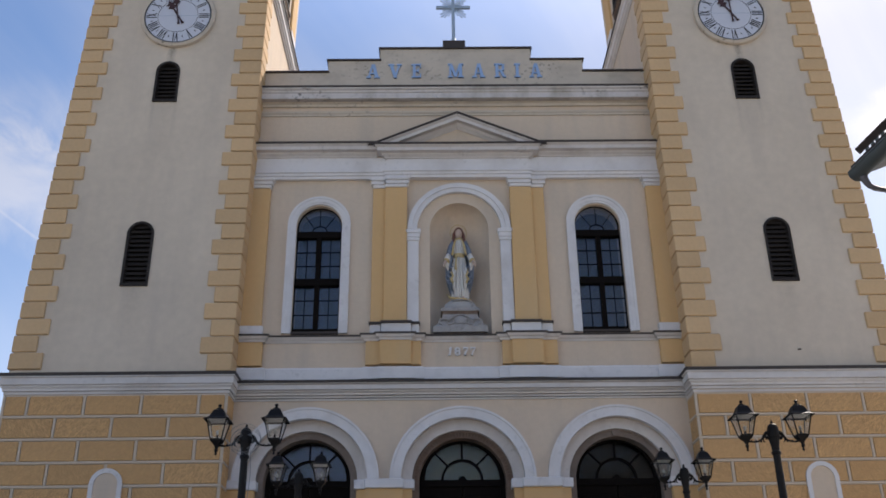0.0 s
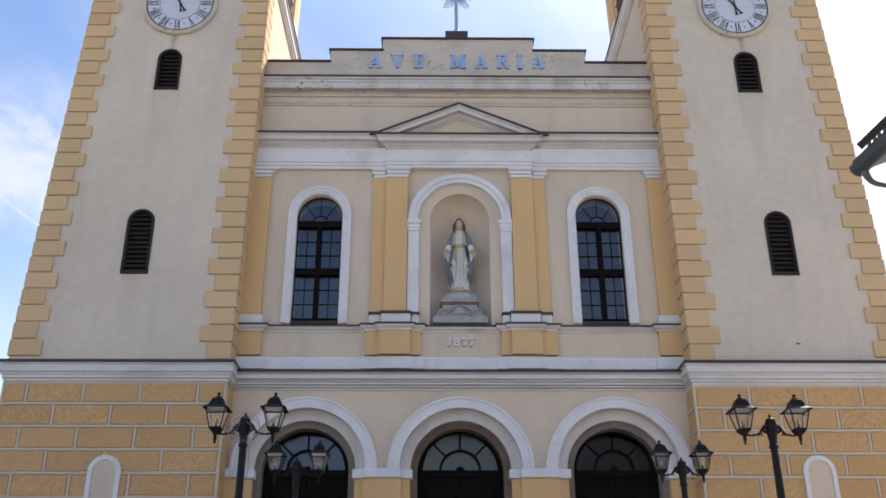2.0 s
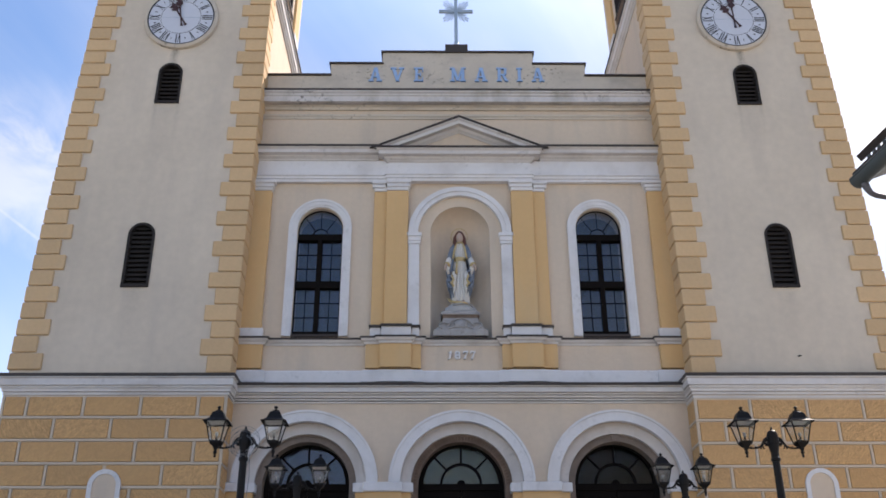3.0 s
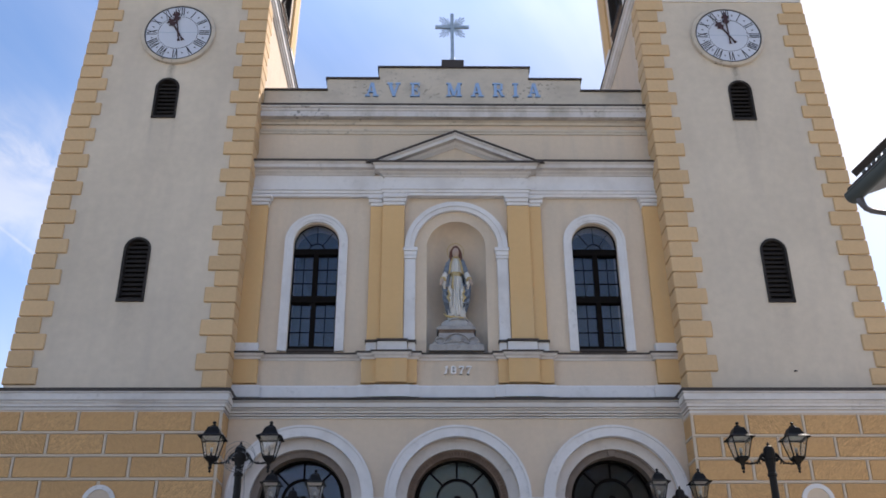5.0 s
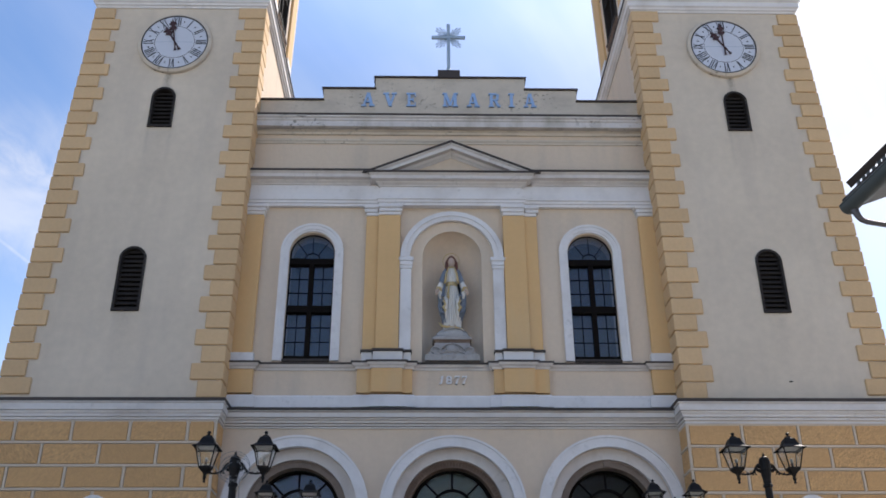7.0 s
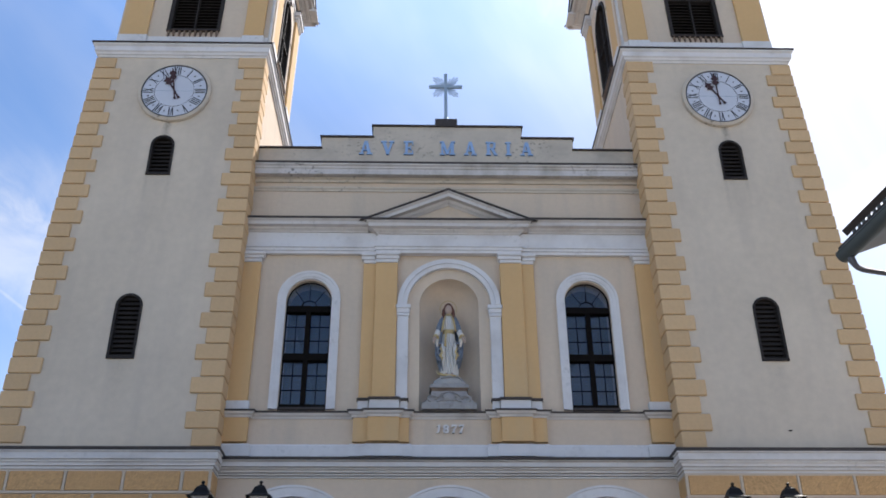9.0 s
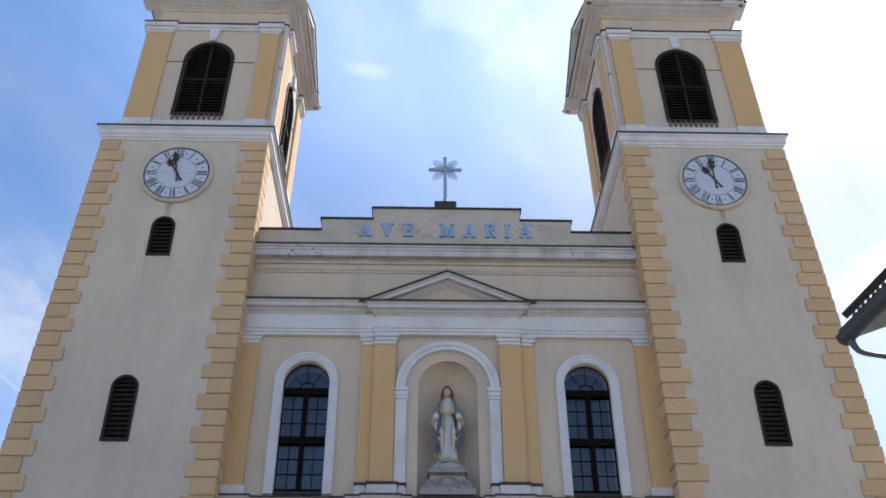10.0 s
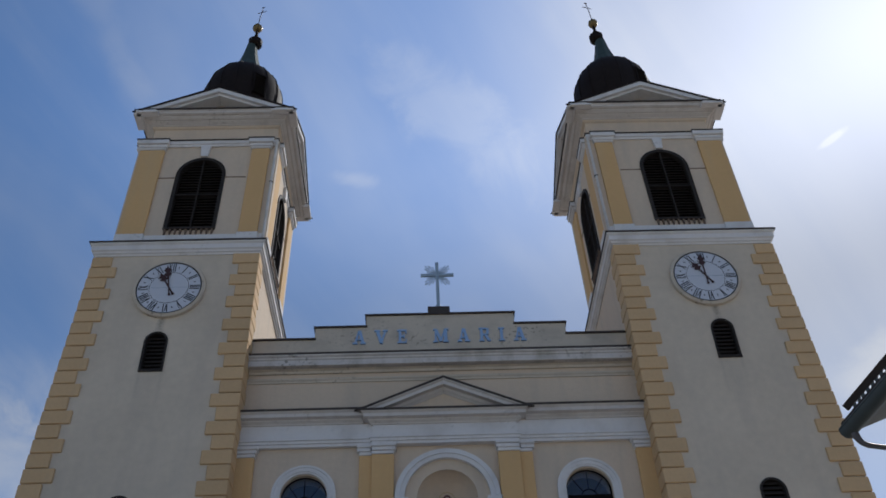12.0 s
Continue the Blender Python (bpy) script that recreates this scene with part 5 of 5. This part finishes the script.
def statue():
    slots = ["robe", "mantle", "skin", "hair", "gilt", "ped"]
    bm = bmesh.new()

    def loft(levels, mat, n=40, folds=0.0, span=(0, 2 * math.pi), lobes=9, ph=0.0, cap=True):
        full = span[1] - span[0] > 6.2
        m = n if full else n + 1
        rings = []
        for z, rx, ry, cx, cy in levels:
            ring = []
            for i in range(m):
                a = span[0] + (span[1] - span[0]) * i / n
                g = 1 + folds * (1 - 2.2 * abs(math.sin(0.5 * lobes * a + ph + z * 0.8))) + folds * 0.6 * math.sin(lobes * 1.3 * a + 2.0 + z * 2)
                ring.append(bm.verts.new((cx + rx * g * math.cos(a), cy + ry * g * math.sin(a), z)))
            rings.append(ring)
        fs = []
        for a, b in zip(rings, rings[1:]):
            for i in range(n):
                fs.append(bm.faces.new((a[i], a[(i + 1) % m], b[(i + 1) % m], b[i])))
        if cap and full:
            fs += [bm.faces.new(rings[0]), bm.faces.new(rings[-1])]
        for f in fs:
            f.smooth, f.material_index = True, mat

    def rod(pts, radii, mat):
        k = len(bm.faces)
        tube(bm, pts, 0, 8, radii)
        bm.faces.ensure_lookup_table()
        for f in bm.faces[k:]:
            f.smooth, f.material_index = True, mat

    # mound, then the robe
    loft([(-0.06, 0.39, 0.21, 0, 0), (0.07, 0.37, 0.20, 0, 0), (0.15, 0.28, 0.18, 0.02, 0), (0.21, 0.16, 0.12, 0.03, 0)], 5, folds=0.06, lobes=7)
    loft([(0.14, 0.21, 0.17, 0.01, 0), (0.35, 0.20, 0.165, 0.01, 0), (0.65, 0.185, 0.15, 0, 0), (0.95, 0.165, 0.13, 0, 0), (1.12, 0.145, 0.115, 0, 0), (1.22, 0.13, 0.105, 0, 0),
          (1.36, 0.165, 0.125, 0, 0), (1.50, 0.18, 0.105, 0, 0), (1.58, 0.14, 0.085, 0, 0), (1.63, 0.06, 0.06, 0, -0.01)], 0, n=120, folds=0.11, lobes=17)
    # mantle: open in front
    loft([(0.30, 0.20, 0.17, 0, 0.02), (0.45, 0.245, 0.18, 0, 0.01), (0.62, 0.285, 0.19, 0, 0.0), (0.85, 0.315, 0.20, 0, 0.0), (1.02, 0.31, 0.19, 0, 0.0), (1.15, 0.27, 0.175, 0, 0.01), (1.35, 0.225, 0.15, 0, 0.02), (1.52, 0.205, 0.125, 0, 0.01), (1.60, 0.16, 0.10, 0, 0.0), (1.66, 0.09, 0.08, 0, 0.0)],
         1, n=96, folds=0.12, span=(radians(-46), radians(226)), lobes=16, cap=False)
    # slung folds of the mantle below the arms
    for s in (-1, 1):
        for k in range(4):
            z = 0.98 - 0.13 * k
            rod([(s * 0.315, -0.06, z + 0.08), (s * (0.285 - 0.012 * k), -0.165, z - 0.05), (s * 0.20, -0.195, z - 0.10), (s * 0.15, -0.185, z - 0.05)], [0.012, 0.028, 0.024, 0.010], 1)
    for s in (-1, 1):
        # gilded mantle hems, arms, palms
        rod([(s * 0.07, -0.10, 1.61), (s * 0.125, -0.135, 1.45), (s * 0.15, -0.145, 1.30), (s * 0.17, -0.14, 1.20)], [0.016, 0.024, 0.024, 0.018], 4)
        rod([(s * 0.17, -0.15, 0.84), (s * 0.20, -0.19, 0.76), (s * 0.15, -0.20, 0.70), (s * 0.21, -0.19, 0.62), (s * 0.16, -0.20, 0.55), (s * 0.20, -0.18, 0.48)], [0.018, 0.034, 0.026, 0.036, 0.028, 0.012], 4)
        rod([(s * 0.165, 0.0, 1.51), (s * 0.22, -0.03, 1.35), (s * 0.25, -0.08, 1.21)], [0.07, 0.075, 0.068], 1)
        rod([(s * 0.25, -0.07, 1.24), (s * 0.285, -0.15, 1.12), (s * 0.31, -0.21, 1.04)], [0.060, 0.068, 0.072], 0)
        rod([(s * 0.311, -0.212, 1.038), (s * 0.317, -0.225, 1.022)], [0.0735, 0.074], 4)
        rod([(s * 0.30, -0.17, 1.05), (s * 0.29, -0.17, 0.92), (s * 0.27, -0.16, 0.80)], [0.05, 0.045, 0.012], 0)
        rod([(s * 0.33, -0.235, 1.02), (s * 0.36, -0.28, 0.95), (s * 0.375, -0.31, 0.86)], [0.036, 0.042, 0.014], 2)
        rod([(s * 0.24, -0.12, 1.10), (s * 0.25, -0.15, 0.95), (s * 0.20, -0.17, 0.84)], [0.008, 0.009, 0.008], 4)
        rod([(s * 0.29, -0.05, 0.95), (s * 0.31, -0.08, 0.7), (s * 0.27, -0.10, 0.45)], [0.01, 0.03, 0.012], 1)
        rod([(s * 0.23, -0.13, 1.0), (s * 0.26, -0.14, 0.75), (s * 0.22, -0.15, 0.40)], [0.01, 0.035, 0.012], 1)
        rod([(s * 0.15, -0.14, 0.98), (s * 0.16, -0.165, 0.82), (s * 0.14, -0.17, 0.5), (s * 0.15, -0.165, 0.38)], [0.012, 0.035, 0.03, 0.012], 0)
        rod([(s * 0.10, -0.15, 0.85), (s * 0.14, -0.19, 0.72), (s * 0.12, -0.18, 0.60)], [0.02, 0.035, 0.02], 0)
    rod([(0.095 * math.cos(a), -0.01 + 0.085 * math.sin(a), 1.60 - 0.02 * math.sin(a)) for a in [2 * math.pi * i / 20 for i in range(21)]], [0.018] * 21, 4)
    # curling snake on the mound, feet
    rod([(-0.20, -0.17, 0.10), (-0.08, -0.215, 0.125), (0.06, -0.215, 0.155), (0.20, -0.19, 0.15), (0.30, -0.13, 0.08)], [0.012, 0.024, 0.026, 0.026, 0.016], 5)
    for s in (-1, 1):
        rod([(s * 0.06, -0.14, 0.20), (s * 0.075, -0.20, 0.19), (s * 0.085, -0.235, 0.175)], [0.03, 0.032, 0.018], 2)
    # sash with hanging end
    loft([(1.17, 0.142, 0.116, 0, 0), (1.20, 0.150, 0.122, 0, 0), (1.25, 0.148, 0.120, 0, 0), (1.27, 0.140, 0.115, 0, 0)], 4)
    rod([(-0.07, -0.125, 1.18), (-0.085, -0.15, 1.0), (-0.09, -0.16, 0.84)], [0.025, 0.022, 0.03], 4)
    # head, hair, ring of the halo, crescent
    for r, cy, cz, mat, fl in ((0.108, -0.042, 1.755, 2, 1.18), (0.134, 0.0, 1.785, 3, 1.12)):
        k = len(bm.faces)
        bmesh.ops.create_uvsphere(bm, u_segments=18, v_segments=12, radius=r, matrix=Matrix.Translation((0, cy, cz)) @ Matrix.Diagonal((0.85, 0.9, fl, 1)))
        bm.faces.ensure_lookup_table()
        for f in bm.faces[k:]:
            f.smooth, f.material_index = True, mat
    rod([(0, -0.01, 1.58), (0, -0.015, 1.68)], [0.05, 0.045], 2)
    for s in (-1, 1):
        rod([(s * 0.06, -0.03, 1.86), (s * 0.112, -0.03, 1.75), (s * 0.118, -0.04, 1.62), (s * 0.115, -0.05, 1.53)], [0.034, 0.044, 0.046, 0.022], 3)
    rod([(0.205 * math.cos(a), 0.10, 1.84 + 0.205 * math.sin(a)) for a in [2 * math.pi * i / 80 for i in range(81)]], [0.005 + 0.011 * (i % 4 == 0) for i in range(81)], 4)
    rod([(-0.32, -0.12, 0.30), (-0.25, -0.18, 0.20), (-0.12, -0.22, 0.16), (0.1, -0.22, 0.15), (0.25, -0.19, 0.14)], [0.006, 0.026, 0.026, 0.02, 0.01], 4)
    ob = part("statue", bm, slots)
    ob.location, ob.scale = (-0.01, 0.18, 9.545), (0.95, 1.0, 1.07)
    return tagged(ob, "painted standing robed figure with a ring halo on a stone pedestal", "statue")


statue()


# ------------------------------------------------------------ street lamps
M["bulb"] = material("frosted_bulb", (0.42, 0.42, 0.40), 0.5, vary=0.03, bump=0)
# pale colour for the plates added inside the lantern caps
M["enamel"] = material("dull_white_brightener", (0.76, 0.74, 0.70), 0.6, vary=0.08, bump=0)


def street_lamp(at, ground_z, SP):
    """Post with two hanging arms; the lantern tops stand at at[2]."""
    lamp = thing("street_lamp", "black cast-iron street lamp with two glazed lanterns", "street lamp", (at[0], at[1], ground_z), "street lamps")
    H = at[2] - ground_z
    bm = bmesh.new()
    lathe(bm, [(0.20, 0.0), (0.20, 0.12), (0.16, 0.16), (0.15, 0.7), (0.17, 0.74), (0.10, 0.82), (0.075, 0.95), (0.07, 1.4), (0.085, 1.42), (0.085, 1.47), (0.065, 1.5),
               (0.052, H - 0.86), (0.052, H - 0.80), (0.068, H - 0.79), (0.068, H - 0.76), (0.055, H - 0.74)], 16)
    part("post", bm, "iron", lamp)
    bm = bmesh.new()
    lathe(bm, [(0.055, H - 0.74), (0.058, H - 0.68), (0.068, H - 0.63), (0.076, H - 0.57), (0.083, H - 0.55), (0.083, H - 0.46), (0.078, H - 0.41), (0.064, H - 0.375), (0.036, H - 0.357), (0.014, H - 0.35), (0.02, H - 0.332), (0.016, H - 0.318), (0.004, H - 0.295)], 14)
    part("post_head", bm, "iron", lamp)
    for s in (-1, 1):
        bm = bmesh.new()
        tube(bm, [(s * 0.05, 0, H - 0.50), (s * 0.10, 0, H - 0.485), (s * 0.125, 0, H - 0.50)], 0.03, 8, [0.030, 0.036, 0.022])
        tube(bm, [(s * 0.05, 0, H - 0.56), (s * 0.10, 0, H - 0.555), (s * 0.13, 0, H - 0.53)], 0.02, 8, [0.026, 0.028, 0.016])
        tube(bm, [(s * 0.115, 0, H - 0.49), (s * 0.145, 0, H - 0.535), (s * 0.185, 0, H - 0.585), (s * 0.24, 0, H - 0.607), (s * 0.30, 0, H - 0.612), (s * SP, 0, H - 0.60)], 0.014, 8,
             [0.024, 0.020, 0.015, 0.013, 0.013, 0.015])
        for u in (0.19, 0.26, 0.33):  # cast rings and leaf tips on the bar
            tube(bm, [(s * (u - 0.012), 0, H - 0.60), (s * u, 0, H - 0.602), (s * (u + 0.012), 0, H - 0.604)], 0.02, 8, [0.010, 0.024, 0.010])
        tube(bm, [(s * 0.16, 0, H - 0.57), (s * 0.15, 0, H - 0.61), (s * 0.13, 0, H - 0.615)], 0.009, 6, [0.012, 0.009, 0.006])
        part("arm", bm, "iron", lamp)
        bm = bmesh.new()
        lathe(bm, [(0.02, -0.03), (0.04, 0.02), (0.065, 0.04), (0.10, 0.065), (0.118, 0.085), (0.115, 0.098)], 4)
        lathe(bm, [(0.008, -0.12), (0.022, -0.10), (0.012, -0.08), (0.03, -0.05), (0.02, -0.02)], 8)
        bm.transform(pose(s * SP, 0, H - 0.625, 0, 0, 45))
        lan = part("lantern", bm, "iron", lamp, "four-sided tapering lantern with a domed cap")
        Z0, Z1 = H - 0.53, H - 0.235
        w0, w1 = 0.078, 0.142
        for q in range(4):
            for name, mat in (("pane", "lampglass"), ("bar", "iron")):
                bm = bmesh.new()
                if name == "pane":
                    vs = [bm.verts.new(p) for p in ((-w0 + 0.008, -w0, Z0), (w0 - 0.008, -w0, Z0), (w1 - 0.008, -w1, Z1), (-w1 + 0.008, -w1, Z1))]
                    ex = bmesh.ops.extrude_face_region(bm, geom=[bm.faces.new(vs)])["geom"]
                    for v in ex:
                        if isinstance(v, bmesh.types.BMVert):
                            v.co.y += 0.004
                else:
                    tube(bm, [(-w0, -w0, Z0), (-w1, -w1, Z1)], 0.011, 4)
                    tube(bm, [(-w0, -w0, Z0 + 0.006), (w0, -w0, Z0 + 0.006)], 0.010, 4)
                    tube(bm, [(-w1, -w1, Z1), (w1, -w1, Z1)], 0.010, 4)
                bm.transform(pose(s * SP, 0, 0, 0, 0, 90 * q))
                part(name, bm, mat, lan)
        bm = bmesh.new()
        lathe(bm, [(0.034, 0.0), (0.036, 0.02), (0.02, 0.035), (0.016, 0.07), (0.01, 0.085)], 10)
        bm.transform(pose(s * SP, 0, Z0, 0, 0, 0))
        part("bulb_holder", bm, "mark", lan, "dark bulb holder")
        bm = bmesh.new()
        lathe(bm, [(0.012, 0.082), (0.022, 0.10), (0.024, 0.125), (0.015, 0.145), (0.004, 0.15)], 12)
        for f in bm.faces:
            f.smooth = True
        bm.transform(pose(s * SP, 0, Z0, 0, 0, 0))
        part("bulb", bm, "bulb", lan, "frosted unlit bulb")
        # added white plate under the cap, to lighten the glass above the bulb
        bm = bmesh.new()
        prism(bm, [(-w1 + 0.012, Z1 - 0.004), (w1 - 0.012, Z1 - 0.004), (w1 - 0.03, Z1 + 0.02), (-w1 + 0.03, Z1 + 0.02)], -w1 + 0.012, w1 - 0.012)
        bm.transform(pose(s * SP, 0, 0, 0, 0, 0))
        part("reflector", bm, "enamel", lan, "white plate added to brighten the upper panes")
        bm = bmesh.new()
        prof = [(w1 + 0.005, Z1 + 0.004), (0.18, Z1 - 0.022), (0.182, Z1 - 0.010), (0.150, Z1 + 0.008), (0.122, Z1 + 0.028), (0.106, Z1 + 0.050), (0.098, Z1 + 0.075), (0.082, Z1 + 0.115), (0.070, Z1 + 0.140), (0.045, Z1 + 0.152)]
        rings = [[bm.verts.new((x * r, y * r, z)) for x, y in ((-1, -1), (1, -1), (1, 1), (-1, 1))] for r, z in prof]
        for a, b in zip(rings, rings[1:]):
            for i in range(4):
                bm.faces.new((a[i], a[(i + 1) % 4], b[(i + 1) % 4], b[i]))
        bm.faces.new(rings[0])
        bm.faces.new(rings[-1])
        lathe(bm, [(0.048, Z1 + 0.145), (0.050, Z1 + 0.170), (0.022, Z1 + 0.180), (0.016, Z1 + 0.198), (0.030, Z1 + 0.212), (0.026, Z1 + 0.226), (0.006, Z1 + 0.240)], 8)
        bm.transform(pose(s * SP, 0, 0, 0, 0, 0))
        part("cap", bm, "iron", lan)
    return lamp


street_lamp((-3.328, -6.5, 5.455), 1.22, 0.412)
street_lamp((4.266, -6.5, 5.44), 1.22, 0.402)
street_lamp((-2.985, -3.35, 5.485), 1.57, 0.38)
street_lamp((3.74, -3.35, 5.495), 1.57, 0.36)

# loose wire wound round the head of one post
M["wire"] = material("grey_wire", (0.25, 0.25, 0.25), 0.5, metal=0.5, vary=0.05)
bm = bmesh.new()
for k in range(7):
    r, tilt, yaw = 0.11 + 0.021 * k, random.uniform(-14, 14), random.uniform(-25, 25)
    m = pose(random.uniform(-0.04, 0.04), -0.06, random.uniform(-0.05, 0.03), 90 + tilt, yaw, 0)
    pts = [m @ Vector((r * math.cos(a), r * math.sin(a) * 0.92, 0)) for a in [2 * math.pi * i / 32 for i in range(33)]]
    tube(bm, pts, 0.003, 5)
tube(bm, [(0.1, -0.1, -0.15), (0.12, -0.1, -0.5), (0.09, -0.09, -0.9), (0.075, -0.075, -1.4)], 0.005, 5)
wire = part("wire_coil", bm, "wire")
wire["kind"] = "stuff"
wire.location = (-3.328, -6.5, 5.45 - 0.55)
tagged(wire, "loose grey wire wound round a lamp post head", "wire")


# ------------------------------------------------------------ neighbouring house: eave
M["soffit"] = material("grey_brown_boards", (0.24, 0.235, 0.23), 0.8, vary=0.1)


def house():
    h = thing("house", "house with an overhanging tiled eave and dark gutter", "house", (5.0, -9.0, 0))
    h.rotation_euler.z = radians(7)
    y2, tan = -18.0, 0.42
    bm = bmesh.new()
    prism(bm, [(0.10, 7.80), (5.0, 7.80 + 4.9 * tan), (5.0, 7.90 + 4.9 * tan), (0.10, 7.90)], 0.0, y2)
    part("soffit", bm, "soffit", h, "grey-brown boarded soffit")
    bm = bmesh.new()
    prism(bm, [(0.0, 7.902), (5.0, 7.905 + 5.0 * tan), (5.0, 7.97 + 5.0 * tan), (0.0, 7.955)], 0.04, y2)
    part("roof", bm, "tile", h, "dark red-brown tiled roof")
    n = 14
    cx, cz, r = 0.045, 7.835, 0.115
    bm = bmesh.new()
    ring = [(cx - r * math.cos(math.pi * i / n), cz - r * math.sin(math.pi * i / n)) for i in range(n + 1)]
    inner = [(cx + (r - 0.01) * math.cos(math.pi * i / n), cz - (r - 0.01) * math.sin(math.pi * i / n)) for i in range(n + 1)]
    prism(bm, ring + inner, 0.012, y2)
    tube(bm, [(cx - r, 0.012, cz + 0.004), (cx - r, y2, cz + 0.004)], 0.014, 8)
    part("gutter", bm, "gutter", h, "dark half-round gutter")
    bm = bmesh.new()
    prism(bm, ring, 0.013, 0.03)
    part("end_cap", bm, "gutter", h)
    bm = bmesh.new()
    tube(bm, [(0.06, -0.10, 7.76), (0.06, -0.10, 7.69), (0.085, -0.10, 7.63), (0.12, -0.10, 7.585), (0.19, -0.10, 7.553), (0.30, -0.10, 7.54), (0.75, -0.10, 7.50), (0.83, -0.10, 7.44), (0.85, -0.10, 7.3), (0.85, -0.10, 0.0)], 0.036, 12,
         [0.05, 0.05, 0.043, 0.038, 0.036, 0.034, 0.034, 0.034, 0.034, 0.034])
    part("downpipe", bm, "pipe", h, "grey downpipe with a swan neck")
    # snow guard: a tilted strip on brackets above the tiles
    bm = bmesh.new()
    prism(bm, [(0.085, 8.205), (0.145, 8.128), (0.165, 8.14), (0.105, 8.215)], 0.0, y2)
    guard = part("snow_guard", bm, "tile", h, "dark brown snow guard rail")
    bm = bmesh.new()
    box(bm, -0.012, 0.012, -0.028, 0.028, -0.07, 0.07)
    me = mesh_of("bracket", bm, "gutter")
    for k in range(90):
        piece("bracket", me, guard, pose(0.155, -0.17 - k * 0.125 - 0.01 * math.sin(k * 2.1), 8.072))
    bm = bmesh.new()
    box(bm, 0.95, 1.25, -0.4, y2, -0.05, 8.1)
    box(bm, 1.251, 5.0, -0.7, -0.4, -0.05, 8.1)
    part("wall", bm, "render", h)


house()


# ------------------------------------------------------------ unseen plain houses closing the square behind, added for bounced light and reflections
def row_house(x, w, hgt, rise=3.6):
    r = thing("row_house", "plain unseen house added across the square to bounce light", "house", (x, -52, 0), "houses across the square")
    bm = bmesh.new()
    box(bm, 0, w, -9, 0, -0.1, hgt)
    part("wall", bm, "render", r)
    bm = bmesh.new()
    a = [(-9.4, hgt), (-4.5, hgt + rise), (0.4, hgt)]
    v0, v1 = [bm.verts.new((-0.1, y, z)) for y, z in a], [bm.verts.new((w + 0.1, y, z)) for y, z in a]
    for i in range(3):
        bm.faces.new((v0[i], v0[(i + 1) % 3], v1[(i + 1) % 3], v1[i]))
    bm.faces.new(v0)
    bm.faces.new(v1)
    part("roof", bm, "tile", r)


# the high dark roof at x = 9 is there to darken the right fanlight's reflection
for x, w, hgt, rise in ((-44, 14, 8.0, 3.6), (-29, 13, 9.5, 3.6), (-15, 15, 8.5, 3.6), (1, 7, 9.0, 3.0), (9, 19, 11.0, 10.0), (32, 15, 9.0, 3.6)):
    row_house(x, w, hgt, rise)


# ------------------------------------------------------------ pieces: quoins and base panels
def chamfered(x0, x1, y0, y1, z0, z1, c):
    bm = bmesh.new()
    box(bm, x0, x1, y0, y1, z0, z1, c)
    return bm


QH = 0.383
for s in (-1, 1):
    body, base = towers[s]
    bi, bo = BASE_IN[s], BASE_OUT[s]
    mesh = {}
    for inner in (True, False):
        for long in (True, False):
            f, d = (0.66, 0.52) if long else (0.48, 0.64)
            sg = s if inner else -s
            bm = chamfered(-sg * 0.05, sg * f, -0.05, d, 0.012, QH - 0.012, 0.017)
            mesh[inner, long] = mesh_of("quoin", bm, "quoin")
    for inner, z0, step in ((True, 7.85 if s < 0 else 7.82, 0.396 if s < 0 else 0.398), (False, 7.92, 0.392)):
        for k in range(28):  # the courses grow a little lower towards the top
            za, zb = (z0 + step * i - 0.00067 * i * i for i in (k, k + 1))
            x = (inner_x if inner else outer_x)((za + zb) / 2, s)
            piece("quoin", mesh[inner, (k % 2 == 1) == inner], body, pose(s * x, YF, za) @ Matrix.Diagonal((1, 1, (zb - za) / QH, 1)))
    # scratched panels between raised pale joints
    CH, JW, JS = 0.477, 0.039, 0.027
    widths = {}
    vj = mesh_of("joint", chamfered(-JS, JS, -0.028, 0.03, -CH / 2 + JS - 0.002, CH / 2 - JS + 0.002, 0.008), "joint")
    side = mesh_of("panel", chamfered(-0.008, 0.02, -0.26, 0.26, -CH / 2 + JW, CH / 2 - JW, 0.006), "block")

    def panel(x0, x1, z):
        key = round(x1 - x0, 2)
        if key not in widths:
            widths[key] = mesh_of("panel", chamfered(-key / 2, key / 2, -0.022, 0.03, -CH / 2 + JW, CH / 2 - JW, 0.008), "block")
        piece("panel", widths[key], base, pose(s * (x0 + x1) / 2, -0.733, z))

    for row in range(12):
        z = (7.345 if s < 0 else 7.265) - CH * (row + 0.5)
        first, step = ((5.51, 1.18), (6.095, 1.175))[row % 2] if s < 0 else ((5.99, 1.175), (5.42, 1.18))[row % 2]
        joints = [bi + 0.02] + [first + step * k + 0.012 * math.sin(3.1 * row + k) for k in range(4) if first + step * k < bo - 0.2] + [bo]
        for a, b in zip(joints, joints[1:]):
            panel(a + JW, b - JW, z)
        for x in joints[1:-1]:
            if not (z < 5.9 and 6.80 < x < 7.60):
                piece("joint", vj, base, pose(s * x, -0.733, z))
        for x in (joints[0], joints[-1]):
            piece("joint", vj, base, pose(s * x, -0.733, z))
        bm = bmesh.new()
        box(bm, s * (bi - 0.02), s * (bo + 0.04), -0.762, -0.70, z - CH / 2 - JS, z - CH / 2 + JS, 0.008)
        box(bm, s * (bi - 0.024), s * (bi + 0.01), -0.70, -0.16, z - CH / 2 - JS, z - CH / 2 + JS, 0.008)
        part("joint", bm, "joint", base)
        piece("panel", side, base, pose(s * (bi - 0.002), -0.45, z))
